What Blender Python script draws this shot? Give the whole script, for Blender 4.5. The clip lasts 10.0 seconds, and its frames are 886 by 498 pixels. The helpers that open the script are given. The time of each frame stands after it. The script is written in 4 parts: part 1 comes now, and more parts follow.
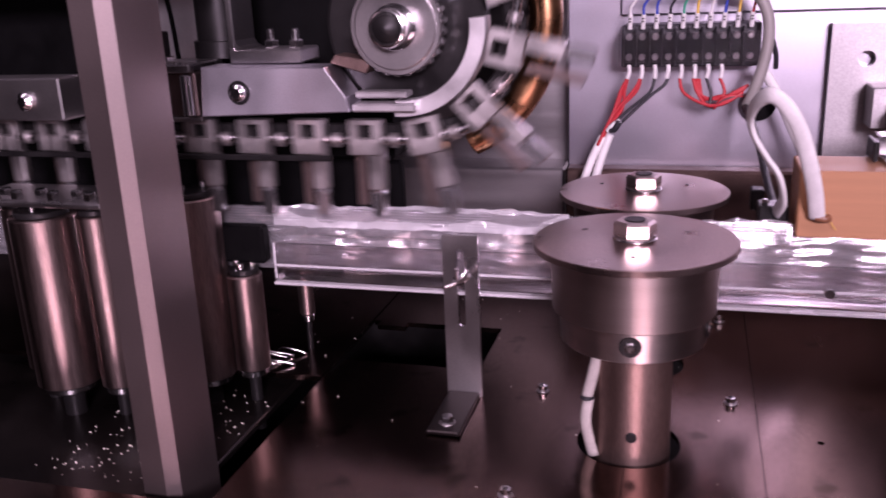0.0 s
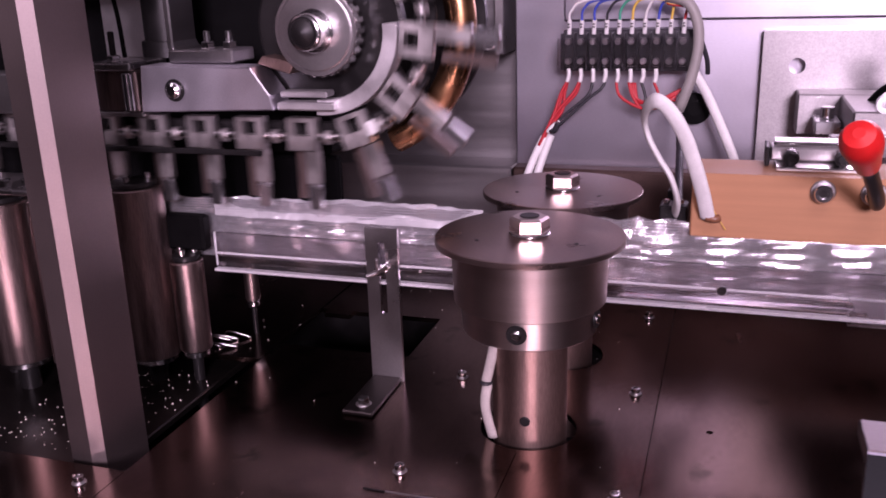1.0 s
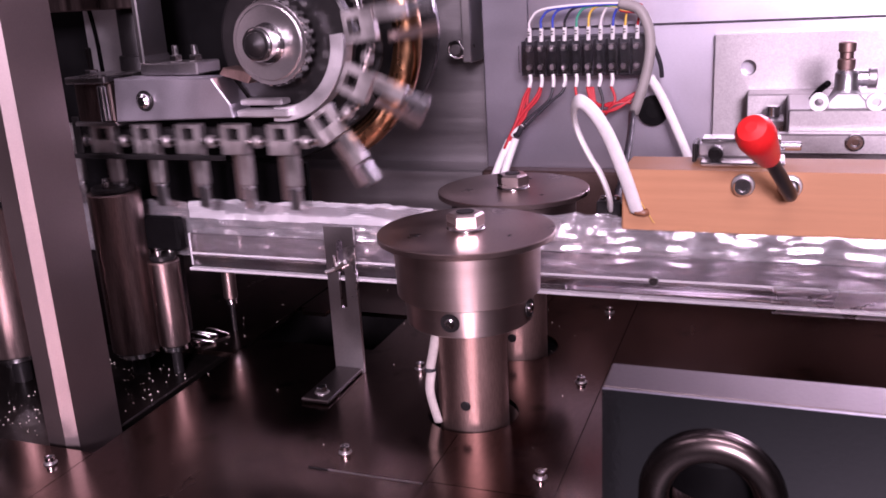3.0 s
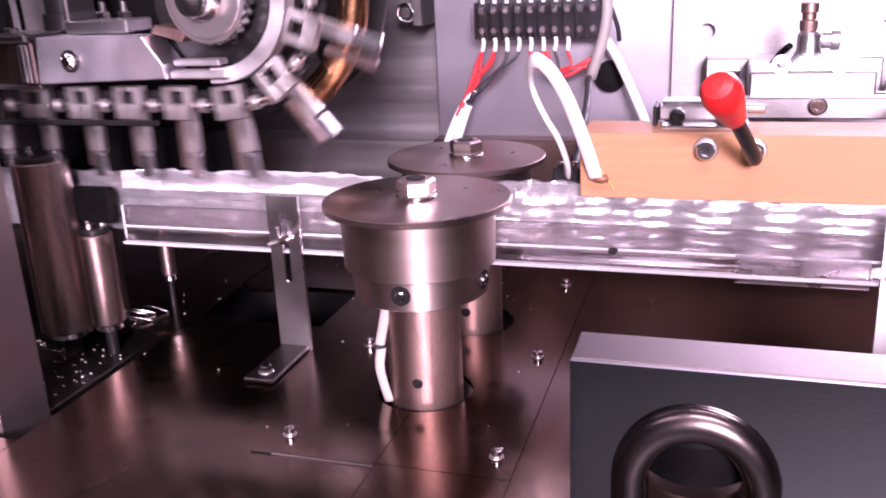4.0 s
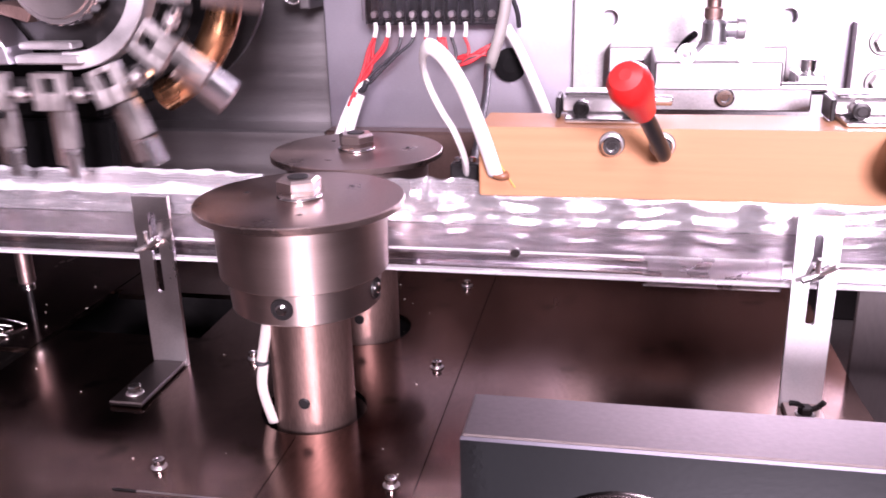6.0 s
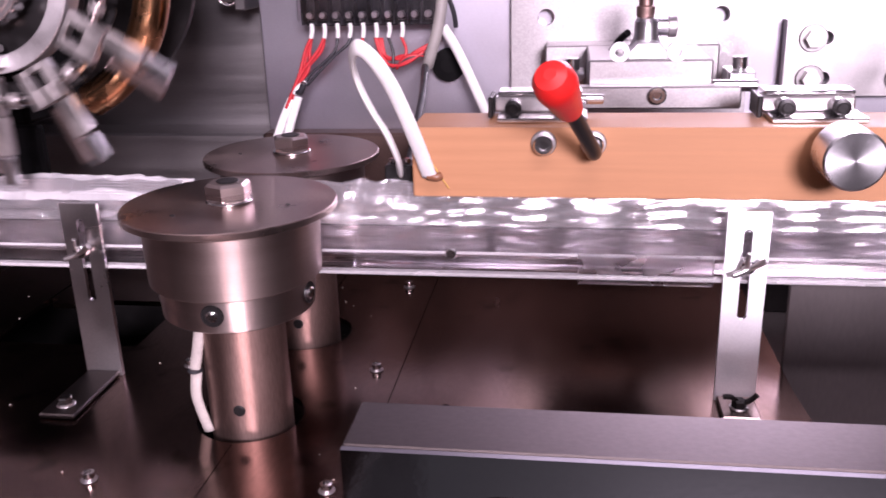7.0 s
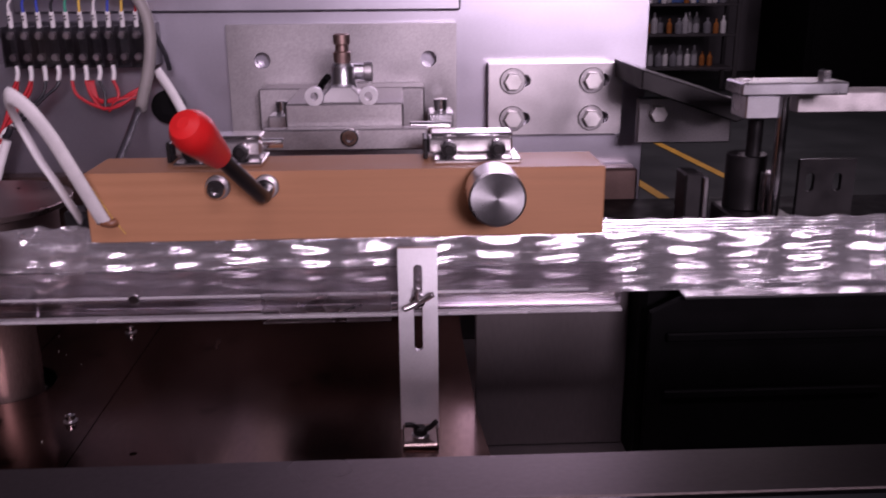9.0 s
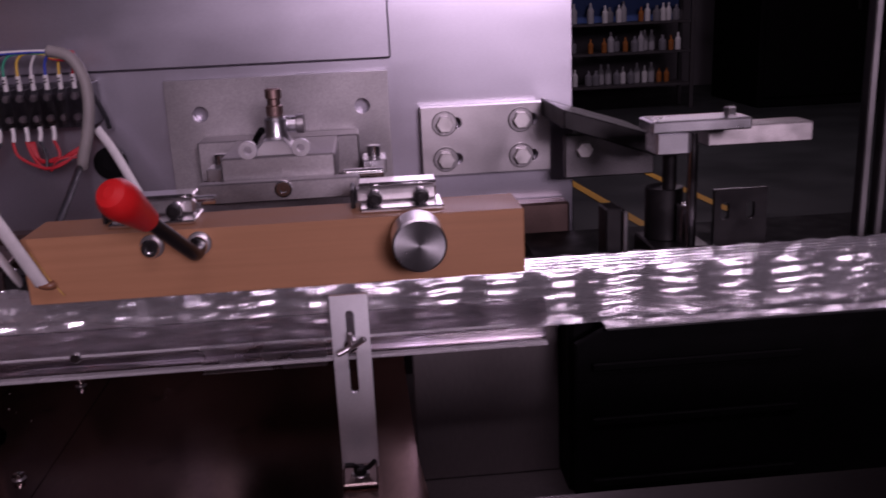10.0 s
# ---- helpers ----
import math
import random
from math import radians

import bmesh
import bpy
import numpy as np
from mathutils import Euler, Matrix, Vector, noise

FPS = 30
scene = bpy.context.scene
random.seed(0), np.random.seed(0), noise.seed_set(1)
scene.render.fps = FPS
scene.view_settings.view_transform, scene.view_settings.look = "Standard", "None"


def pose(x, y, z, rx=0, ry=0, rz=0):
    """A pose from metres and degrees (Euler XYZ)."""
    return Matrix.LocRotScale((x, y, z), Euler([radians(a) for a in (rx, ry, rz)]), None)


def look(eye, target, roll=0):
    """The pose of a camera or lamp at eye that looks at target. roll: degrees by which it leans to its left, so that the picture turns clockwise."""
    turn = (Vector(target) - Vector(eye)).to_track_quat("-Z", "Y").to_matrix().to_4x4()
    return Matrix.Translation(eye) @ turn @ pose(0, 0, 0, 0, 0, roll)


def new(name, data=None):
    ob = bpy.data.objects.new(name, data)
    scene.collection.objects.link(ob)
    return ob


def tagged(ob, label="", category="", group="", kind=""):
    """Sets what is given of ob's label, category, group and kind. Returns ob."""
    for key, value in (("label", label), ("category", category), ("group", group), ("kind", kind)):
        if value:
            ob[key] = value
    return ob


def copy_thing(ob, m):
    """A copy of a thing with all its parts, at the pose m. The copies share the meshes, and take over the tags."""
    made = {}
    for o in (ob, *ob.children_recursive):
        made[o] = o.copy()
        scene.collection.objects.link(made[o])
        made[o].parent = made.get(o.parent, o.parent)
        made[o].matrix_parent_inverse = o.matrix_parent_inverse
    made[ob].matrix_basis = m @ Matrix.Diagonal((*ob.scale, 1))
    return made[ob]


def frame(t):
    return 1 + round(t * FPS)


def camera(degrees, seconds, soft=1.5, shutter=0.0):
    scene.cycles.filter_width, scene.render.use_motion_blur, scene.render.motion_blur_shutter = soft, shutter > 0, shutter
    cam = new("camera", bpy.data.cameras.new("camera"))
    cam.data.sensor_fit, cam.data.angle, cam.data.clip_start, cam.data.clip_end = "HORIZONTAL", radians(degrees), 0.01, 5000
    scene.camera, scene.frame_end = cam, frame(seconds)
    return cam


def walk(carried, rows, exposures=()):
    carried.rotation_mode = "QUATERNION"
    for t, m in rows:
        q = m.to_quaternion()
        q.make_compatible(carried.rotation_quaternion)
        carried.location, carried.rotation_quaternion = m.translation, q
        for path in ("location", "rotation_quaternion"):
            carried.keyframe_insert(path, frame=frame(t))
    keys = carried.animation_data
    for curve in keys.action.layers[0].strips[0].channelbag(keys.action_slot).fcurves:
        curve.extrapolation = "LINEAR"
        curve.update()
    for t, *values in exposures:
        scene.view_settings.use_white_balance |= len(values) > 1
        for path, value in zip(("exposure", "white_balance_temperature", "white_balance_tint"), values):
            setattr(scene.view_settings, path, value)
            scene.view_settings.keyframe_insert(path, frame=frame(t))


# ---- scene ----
cam = camera(53.0, 10.0, soft=1.7, shutter=0.5)
# seconds, x, y, z, yaw, pitch, roll
ROWS = [
    (0.0, 0.0026, 0.0096, 0.2780, 15.40, -17.20, 2.30),
    (0.5, 0.0536, 0.0064, 0.2795, 16.76, -17.52, 1.78),
    (1.0, 0.0854, -0.0008, 0.2821, 17.79, -17.29, 1.74),
    (1.5, 0.1007, -0.0005, 0.2874, 18.44, -16.70, 2.23),
    (2.0, 0.1148, 0.0022, 0.2861, 18.80, -16.60, 2.56),
    (3.5, 0.1644, -0.0227, 0.2726, 20.29, -16.40, 3.14),
    (4.0, 0.1470, 0.0111, 0.2644, 16.99, -17.93, 2.54),
    (4.5, 0.1300, 0.0343, 0.2597, 15.75, -18.73, 2.21),
    (5.0, 0.1331, 0.0487, 0.2600, 14.30, -18.79, 1.91),
    (6.5, 0.1473, 0.0619, 0.2581, 9.40, -19.02, 1.38),
    (7.0, 0.1548, 0.0650, 0.2583, 8.01, -19.03, 1.58),
    (7.5, 0.1662, 0.0678, 0.2579, 6.66, -18.99, 1.61),
    (8.0, 0.1851, 0.0630, 0.2594, 5.61, -18.88, 1.84),
    (8.5, 0.2179, 0.0597, 0.2612, 2.23, -18.34, 1.82),
    (9.0, 0.2462, 0.0582, 0.2658, -2.54, -17.20, 0.39),
    (9.5, 0.2508, 0.0462, 0.2755, -3.44, -16.12, 1.88),
    (10.0, 0.2720, 0.0374, 0.2839, -5.03, -15.75, 2.52),
]
EXPOSURES = [(0.0, 0.0, 6500, 53), (1.0, -0.05, 6500, 53), (2.2, 0.05, 6500, 52), (3.5, 0.7, 6500, 52), (4.0, 1.2, 6500, 50), (5.0, 1.75, 6500, 45),
             (6.5, 1.0, 6500, 37), (7.5, 0.45, 6500, 36), (8.5, 0.05, 6500, 39), (9.0, -0.85, 6500, 48), (10.0, -1.55, 6500, 55)]
walk(cam, [(t, pose(x, y, z, 90 + pitch, roll, yaw)) for t, x, y, z, yaw, pitch, roll in ROWS], EXPOSURES)

# ---- light: a dim hall with ceiling lamps, one above the machine ----
world = bpy.data.worlds.new("hall_air")
world.use_nodes = True
world.node_tree.nodes["Background"].inputs[0].default_value = (0.5, 0.52, 0.6, 1)
world.node_tree.nodes["Background"].inputs[1].default_value = 0.004
scene.world = world


def ceiling_lamp(x, y, z, sx, sy, watts, colour=(1.0, 0.95, 0.97)):
    data = bpy.data.lights.new("ceiling_light", "AREA")
    data.shape, data.size, data.size_y, data.energy, data.color = "RECTANGLE", sx, sy, watts, colour
    ob = new("ceiling_light", data)
    ob.matrix_world = pose(x, y, z)
    return ob


ceiling_lamp(0.52, -0.55, 1.75, 1.2, 0.14, 15)
ceiling_lamp(-1.2, -0.9, 2.05, 1.2, 0.3, 5)
ceiling_lamp(2.6, 6.4, 2.05, 1.2, 0.3, 60)
# daylight from the tall window in the wall behind the camera
window_light = bpy.data.lights.new("window_daylight", "AREA")
window_light.shape, window_light.size, window_light.size_y, window_light.energy = "RECTANGLE", 0.85, 0.6, 140
window_light.color = (1.0, 0.97, 1.0)
new("window_daylight", window_light).matrix_world = look((0.98, -2.7, 1.15), (0.3, 0.8, 0.2))

# ---- materials ----


def mat(name, colour, rough=0.5, metal=0.0, vary=0.12, scale=60.0, bump=0.0, rough_vary=0.1, stretch=(1, 1, 1), fine=900.0,
        specks=None, random_tone=0.0, spec=0.5, emit=0.0, alpha=1.0):
    m = bpy.data.materials.new(name)
    m.use_nodes = True
    nt = m.node_tree
    n, l = nt.nodes, nt.links
    b = n["Principled BSDF"]
    tc = n.new("ShaderNodeTexCoord")
    mp = n.new("ShaderNodeMapping")
    mp.inputs["Scale"].default_value = stretch
    l.new(tc.outputs["Object"], mp.inputs["Vector"])
    big = n.new("ShaderNodeTexNoise")
    big.inputs["Scale"].default_value, big.inputs["Detail"].default_value = scale, 5
    l.new(mp.outputs[0], big.inputs["Vector"])
    small = n.new("ShaderNodeTexNoise")
    small.inputs["Scale"].default_value, small.inputs["Detail"].default_value = fine, 3
    l.new(mp.outputs[0], small.inputs["Vector"])
    ramp = n.new("ShaderNodeMapRange")
    ramp.inputs["From Min"].default_value, ramp.inputs["From Max"].default_value = 0.3, 0.7
    ramp.inputs["To Min"].default_value, ramp.inputs["To Max"].default_value = 1 - vary, 1 + vary
    l.new(big.outputs["Fac"], ramp.inputs["Value"])
    ramp2 = n.new("ShaderNodeMapRange")
    ramp2.inputs["From Min"].default_value, ramp2.inputs["From Max"].default_value = 0.3, 0.7
    ramp2.inputs["To Min"].default_value, ramp2.inputs["To Max"].default_value = 1 - vary * 0.5, 1 + vary * 0.5
    l.new(small.outputs["Fac"], ramp2.inputs["Value"])
    mul = n.new("ShaderNodeMath")
    mul.operation = "MULTIPLY"
    l.new(ramp.outputs[0], mul.inputs[0]), l.new(ramp2.outputs[0], mul.inputs[1])
    last = mul.outputs[0]
    if random_tone:
        oi = n.new("ShaderNodeObjectInfo")
        rr = n.new("ShaderNodeMapRange")
        rr.inputs["To Min"].default_value, rr.inputs["To Max"].default_value = 1 - random_tone, 1 + random_tone
        l.new(oi.outputs["Random"], rr.inputs["Value"])
        m2 = n.new("ShaderNodeMath")
        m2.operation = "MULTIPLY"
        l.new(last, m2.inputs[0]), l.new(rr.outputs[0], m2.inputs[1])
        last = m2.outputs[0]
    vm = n.new("ShaderNodeVectorMath")
    vm.operation = "SCALE"
    vm.inputs[0].default_value = colour[:3]
    l.new(last, vm.inputs["Scale"])
    out = vm.outputs[0]
    if specks:
        vo = n.new("ShaderNodeTexNoise")
        vo.inputs["Scale"].default_value, vo.inputs["Detail"].default_value = specks[1], 4
        l.new(tc.outputs["Object"], vo.inputs["Vector"])
        r3 = n.new("ShaderNodeMapRange")
        r3.inputs["From Min"].default_value, r3.inputs["From Max"].default_value = specks[2], specks[2] + 0.08
        l.new(vo.outputs["Fac"], r3.inputs["Value"])
        mix = n.new("ShaderNodeMix")
        mix.data_type = "RGBA"
        l.new(r3.outputs[0], mix.inputs[0]), l.new(out, mix.inputs[6])
        mix.inputs[7].default_value = (*specks[0], 1)
        out = mix.outputs[2]
    l.new(out, b.inputs["Base Color"])
    rg = n.new("ShaderNodeMapRange")
    rg.inputs["From Min"].default_value, rg.inputs["From Max"].default_value = 0.3, 0.7
    rg.inputs["To Min"].default_value, rg.inputs["To Max"].default_value = max(0.02, rough - rough_vary), min(1, rough + rough_vary)
    l.new(big.outputs["Fac"], rg.inputs["Value"]), l.new(rg.outputs[0], b.inputs["Roughness"])
    b.inputs["Metallic"].default_value, b.inputs["Specular IOR Level"].default_value = metal, spec
    if bump:
        bp = n.new("ShaderNodeBump")
        bp.inputs["Strength"].default_value, bp.inputs["Distance"].default_value = bump, 0.0006
        l.new(small.outputs["Fac"], bp.inputs["Height"]), l.new(bp.outputs[0], b.inputs["Normal"])
    if emit:
        l.new(out, b.inputs["Emission Color"])
        b.inputs["Emission Strength"].default_value = emit
    return m


STEEL = mat("satin_steel", (0.56, 0.53, 0.54), 0.34, 1.0, 0.1, 14, 0.04, 0.08, (1, 1, 1), 700)
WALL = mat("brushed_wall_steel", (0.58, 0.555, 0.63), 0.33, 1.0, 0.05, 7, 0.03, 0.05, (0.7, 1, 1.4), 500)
BED = mat("bed_steel", (0.200, 0.132, 0.116), 0.19, 1.0, 0.2, 13, 0.05, 0.09, (1, 0.35, 1), 420, ((0.11, 0.075, 0.06), 30, 0.62))
OILED = mat("oiled_dark_steel", (0.026, 0.021, 0.02), 0.38, 0.85, 0.3, 25, 0.1, 0.12)
TURNED = mat("turned_steel", (0.38, 0.295, 0.278), 0.30, 1.0, 0.10, 8, 0.02, 0.05, (1, 1, 12), 500)
COLUMN = mat("column_steel", (0.24, 0.190, 0.188), 0.50, 1.0, 0.08, 8, 0.03, 0.06)
RINGM = mat("turned_ring_steel", (0.62, 0.52, 0.50), 0.28, 1.0, 0.10, 8, 0.02, 0.05, (1, 1, 12), 500)
GUARDM = mat("smoked_polished_steel", (0.22, 0.215, 0.23), 0.09, 1.0, 0.06, 12, 0.02, 0.04)
TUBEM = mat("brown_tube_steel", (0.13, 0.085, 0.075), 0.5, 1.0, 0.2, 30, 0.05, 0.08)
PANELM = mat("grey_panel_steel", (0.20, 0.176, 0.178), 0.48, 0.75, 0.12, 8, 0.04, 0.08, (1, 1, 0.3), 400)
RIM = mat("rim_steel", (0.080, 0.066, 0.065), 0.34, 1.0, 0.12, 6, 0.04, 0.08)
# wall steel for the left part, its dimness put into the colour
DIM = mat("shaded_wall_steel", (0.36, 0.34, 0.35), 0.40, 1.0, 0.10, 9, 0.05, 0.08, (0.25, 1, 5), 500)
DISC = mat("worn_disc_steel", (0.36, 0.275, 0.258), 0.30, 1.0, 0.14, 25, 0.06, 0.08, (1, 1, 1), 500)
ZINC = mat("zinc_bolt", (0.78, 0.75, 0.74), 0.36, 1.0, 0.08, 60, 0.05, 0.06)
BRIGHT = mat("bright_steel", (0.75, 0.73, 0.74), 0.17, 1.0, 0.06, 40, 0.02, 0.06)
COLLARM = mat("brown_satin_steel", (0.15, 0.12, 0.115), 0.26, 1.0, 0.08, 30, 0.02, 0.05)
DULL = mat("dull_aluminium", (0.36, 0.34, 0.35), 0.40, 1.0, 0.22, 9, 0.03, 0.10, (1, 1, 1), 700)
ALU = mat("milled_aluminium", (0.74, 0.73, 0.76), 0.30, 1.0, 0.07, 22, 0.04, 0.08)
SATIN = mat("blasted_steel", (0.72, 0.69, 0.71), 0.5, 1.0, 0.08, 40, 0.04, 0.08)
ARMM = mat("ground_arm_steel", (0.68, 0.65, 0.72), 0.42, 1.0, 0.10, 22, 0.04, 0.06)
CHAIN = mat("chain_steel", (0.62, 0.58, 0.58), 0.42, 1.0, 0.15, 60, 0.06, 0.1, random_tone=0.12)
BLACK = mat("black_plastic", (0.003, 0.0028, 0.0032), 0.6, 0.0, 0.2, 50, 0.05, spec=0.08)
BLACKM = mat("black_oxide_steel", (0.022, 0.020, 0.021), 0.4, 0.6, 0.2, 40, 0.05)
DARKPAINT = mat("dark_grey_paint", (0.044, 0.040, 0.043), 0.5, 0.0, 0.12, 20, 0.05)
WOOD = mat("phenolic_board", (0.385, 0.178, 0.085), 0.52, 0.0, 0.06, 9, 0.05, 0.07, (1, 3, 30), 160)
RED = mat("red_plastic", (0.72, 0.02, 0.015), 0.42, 0.0, 0.08, 40, 0.08)
BRASS = mat("brass_guide", (0.52, 0.27, 0.14), 0.27, 1.0, 0.15, 40, 0.04)
ROLLER = mat("brown_roller_steel", (0.33, 0.222, 0.198), 0.46, 1.0, 0.28, 10, 0.06, 0.08, (4, 4, 0.6), 300)
# roller steel again, the weaker light on the left put into a darker colour
SHADEROLL = mat("shaded_roller_steel", (0.25, 0.185, 0.175), 0.36, 1.0, 0.4, 16, 0.06, 0.10, (6, 6, 0.4), 300)
SLEEVE = mat("white_sleeve", (0.72, 0.70, 0.70), 0.6, 0.0, 0.08, 90, 0.2)
OLDSLEEVE = mat("yellowed_sleeve", (0.40, 0.36, 0.34), 0.65, 0.0, 0.15, 90, 0.2)
GREYCABLE = mat("grey_cable", (0.27, 0.25, 0.24), 0.5, 0.0, 0.08, 80, 0.1)
WIRE = {c: mat(c + "_wire", v, 0.45, 0.0, 0.06, 80) for c, v in (
    ("red", (0.45, 0.02, 0.025)), ("black", (0.02, 0.02, 0.025)), ("blue", (0.04, 0.07, 0.4)), ("green", (0.03, 0.3, 0.2)),
    ("yellow", (0.7, 0.45, 0.08)), ("white", (0.7, 0.68, 0.68)), ("brown", (0.2, 0.08, 0.04)))}
CRUMB = mat("crumbs", (0.75, 0.68, 0.6), 0.7, 0.0, 0.2, 200)
FLOORM = mat("hall_floor_paint", (0.035, 0.040, 0.040), 0.45, 0.0, 0.1, 2, 0.02)
LINEM = mat("yellow_floor_line", (0.75, 0.40, 0.05), 0.5, 0.0, 0.1, 6)
HALL = mat("hall_wall_paint", (0.14, 0.13, 0.14), 0.7, 0.0, 0.08, 2)


def clear(name, rough, tint, ior=1.45):
    m = bpy.data.materials.new(name)
    m.use_nodes = True
    n, l = m.node_tree.nodes, m.node_tree.links
    b = n["Principled BSDF"]
    b.inputs["Base Color"].default_value = (*tint, 1)
    b.inputs["Transmission Weight"].default_value, b.inputs["IOR"].default_value = 1.0, ior
    tc = n.new("ShaderNodeTexCoord")
    no = n.new("ShaderNodeTexNoise")
    no.inputs["Scale"].default_value, no.inputs["Detail"].default_value = 60, 4
    l.new(tc.outputs["Object"], no.inputs["Vector"])
    rg = n.new("ShaderNodeMapRange")
    rg.inputs["To Min"].default_value, rg.inputs["To Max"].default_value = rough * 0.4, rough * 1.8
    l.new(no.outputs["Fac"], rg.inputs["Value"]), l.new(rg.outputs[0], b.inputs["Roughness"])
    return m


ACRYLIC = clear("scuffed_acrylic", 0.12, (0.93, 0.90, 0.92))
HAZED = clear("hazed_acrylic", 0.28, (0.86, 0.83, 0.86))
FROST = mat("frosted_acrylic_edge", (0.78, 0.75, 0.78), 0.25, 0.0, 0.2, 40, 0.1, 0.12, (0.3, 1, 1))
FROST.node_tree.nodes["Principled BSDF"].inputs["Transmission Weight"].default_value = 0.45


def spun(base, name, strength=0.75):
    """A copy of a metal with the radial gloss of a turned face."""
    m = base.copy()
    m.name = name
    n, l = m.node_tree.nodes, m.node_tree.links
    t = n.new("ShaderNodeTangent")
    t.direction_type, t.axis = "RADIAL", "Y" if name.endswith("knob") else "Z"
    b = n["Principled BSDF"]
    l.new(t.outputs[0], b.inputs["Tangent"])
    b.inputs["Anisotropic"].default_value = strength
    return m


def upright(base, name, rough, strength=0.8):
    """A copy of a metal whose gloss is drawn out up and down."""
    m = base.copy()
    m.name = name
    n, l = m.node_tree.nodes, m.node_tree.links
    up = n.new("ShaderNodeCombineXYZ")
    up.inputs["Z"].default_value = 1.0
    b = n["Principled BSDF"]
    for k in [k for k in l if k.to_socket == b.inputs["Roughness"]]:
        l.remove(k)
    l.new(up.outputs[0], b.inputs["Tangent"])
    b.inputs["Roughness"].default_value, b.inputs["Anisotropic"].default_value = rough, strength
    return m


KNOB = spun(ALU, "spun_aluminium_knob", 0.6)
SPUN_DISC = spun(DISC, "spun_worn_disc", 0.5)
SPUN_HEAD = upright(TURNED, "spun_head_steel", 0.42, 0.6)
SPUN_RING = upright(RINGM, "spun_ring_steel", 0.34, 0.65)
BRUSHED = upright(ALU, "lit_bracket_steel", 0.45)


def film_material():
    """Thin clear film: mostly see-through, with a sharp wrinkled gloss and a faint haze."""
    m = bpy.data.materials.new("wrinkled_clear_film")
    m.use_nodes = True
    n, l = m.node_tree.nodes, m.node_tree.links
    b = n["Principled BSDF"]
    b.inputs["Base Color"].default_value = (0.92, 0.90, 0.94, 1)
    b.inputs["Metallic"].default_value = 0.8
    b.inputs["Roughness"].default_value, b.inputs["Anisotropic"].default_value = 0.16, 0.8
    up = n.new("ShaderNodeCombineXYZ")
    up.inputs["Z"].default_value = 1.0
    l.new(up.outputs[0], b.inputs["Tangent"])
    tc = n.new("ShaderNodeTexCoord")
    mp = n.new("ShaderNodeMapping")
    mp.inputs["Scale"].default_value = (1.6, 0.6, 1)
    l.new(tc.outputs["Object"], mp.inputs[0])
    no = n.new("ShaderNodeTexNoise")
    no.inputs["Scale"].default_value, no.inputs["Detail"].default_value, no.inputs["Distortion"].default_value = 90, 3, 1.2
    l.new(mp.outputs[0], no.inputs["Vector"])
    bp = n.new("ShaderNodeBump")
    bp.inputs["Strength"].default_value, bp.inputs["Distance"].default_value = 0.3, 0.003
    sep = n.new("ShaderNodeSeparateXYZ")
    l.new(tc.outputs["Object"], sep.inputs[0])
    crimp = n.new("ShaderNodeMath")
    crimp.operation, crimp.inputs[1].default_value = "MULTIPLY", 3300.0
    l.new(sep.outputs["Z"], crimp.inputs[0])
    wave = n.new("ShaderNodeMath")
    wave.operation = "SINE"
    l.new(crimp.outputs[0], wave.inputs[0])
    band = n.new("ShaderNodeMapRange")
    band.inputs["From Min"].default_value, band.inputs["From Max"].default_value = 0.1155, 0.1175
    band.inputs["To Max"].default_value = 0.16
    l.new(sep.outputs["Z"], band.inputs["Value"])
    crimped = n.new("ShaderNodeMath")
    crimped.operation = "MULTIPLY"
    l.new(wave.outputs[0], crimped.inputs[0]), l.new(band.outputs[0], crimped.inputs[1])
    both = n.new("ShaderNodeMath")
    both.operation = "ADD"
    l.new(no.outputs["Fac"], both.inputs[0]), l.new(crimped.outputs[0], both.inputs[1])
    l.new(both.outputs[0], bp.inputs["Height"]), l.new(bp.outputs[0], b.inputs["Normal"])
    tr = n.new("ShaderNodeBsdfTransparent")
    mix = n.new("ShaderNodeMixShader")
    mix.inputs[0].default_value = 0.50
    out = n["Material Output"]
    l.new(tr.outputs[0], mix.inputs[1]), l.new(b.outputs[0], mix.inputs[2]), l.new(mix.outputs[0], out.inputs[0])
    return m


FILM = film_material()

# ---- mesh helpers ----


def bm_new():
    return bmesh.new()


def box(bm, x0, x1, y0, y1, z0, z1, bevel=0.0008):
    vs = [bm.verts.new((x, y, z)) for x in (x0, x1) for y in (y0, y1) for z in (z0, z1)]
    fs = [bm.faces.new([vs[i] for i in q]) for q in ((0, 1, 3, 2), (4, 6, 7, 5), (0, 4, 5, 1), (2, 3, 7, 6), (0, 2, 6, 4), (1, 5, 7, 3))]
    bmesh.ops.recalc_face_normals(bm, faces=fs)
    if bevel:
        es = list({e for f in fs for e in f.edges})
        bmesh.ops.bevel(bm, geom=es, offset=bevel, segments=1, affect="EDGES")
    return bm


AXIS = {"z": Matrix(), "x": pose(0, 0, 0, 0, 90, 0), "y": pose(0, 0, 0, -90, 0, 0)}


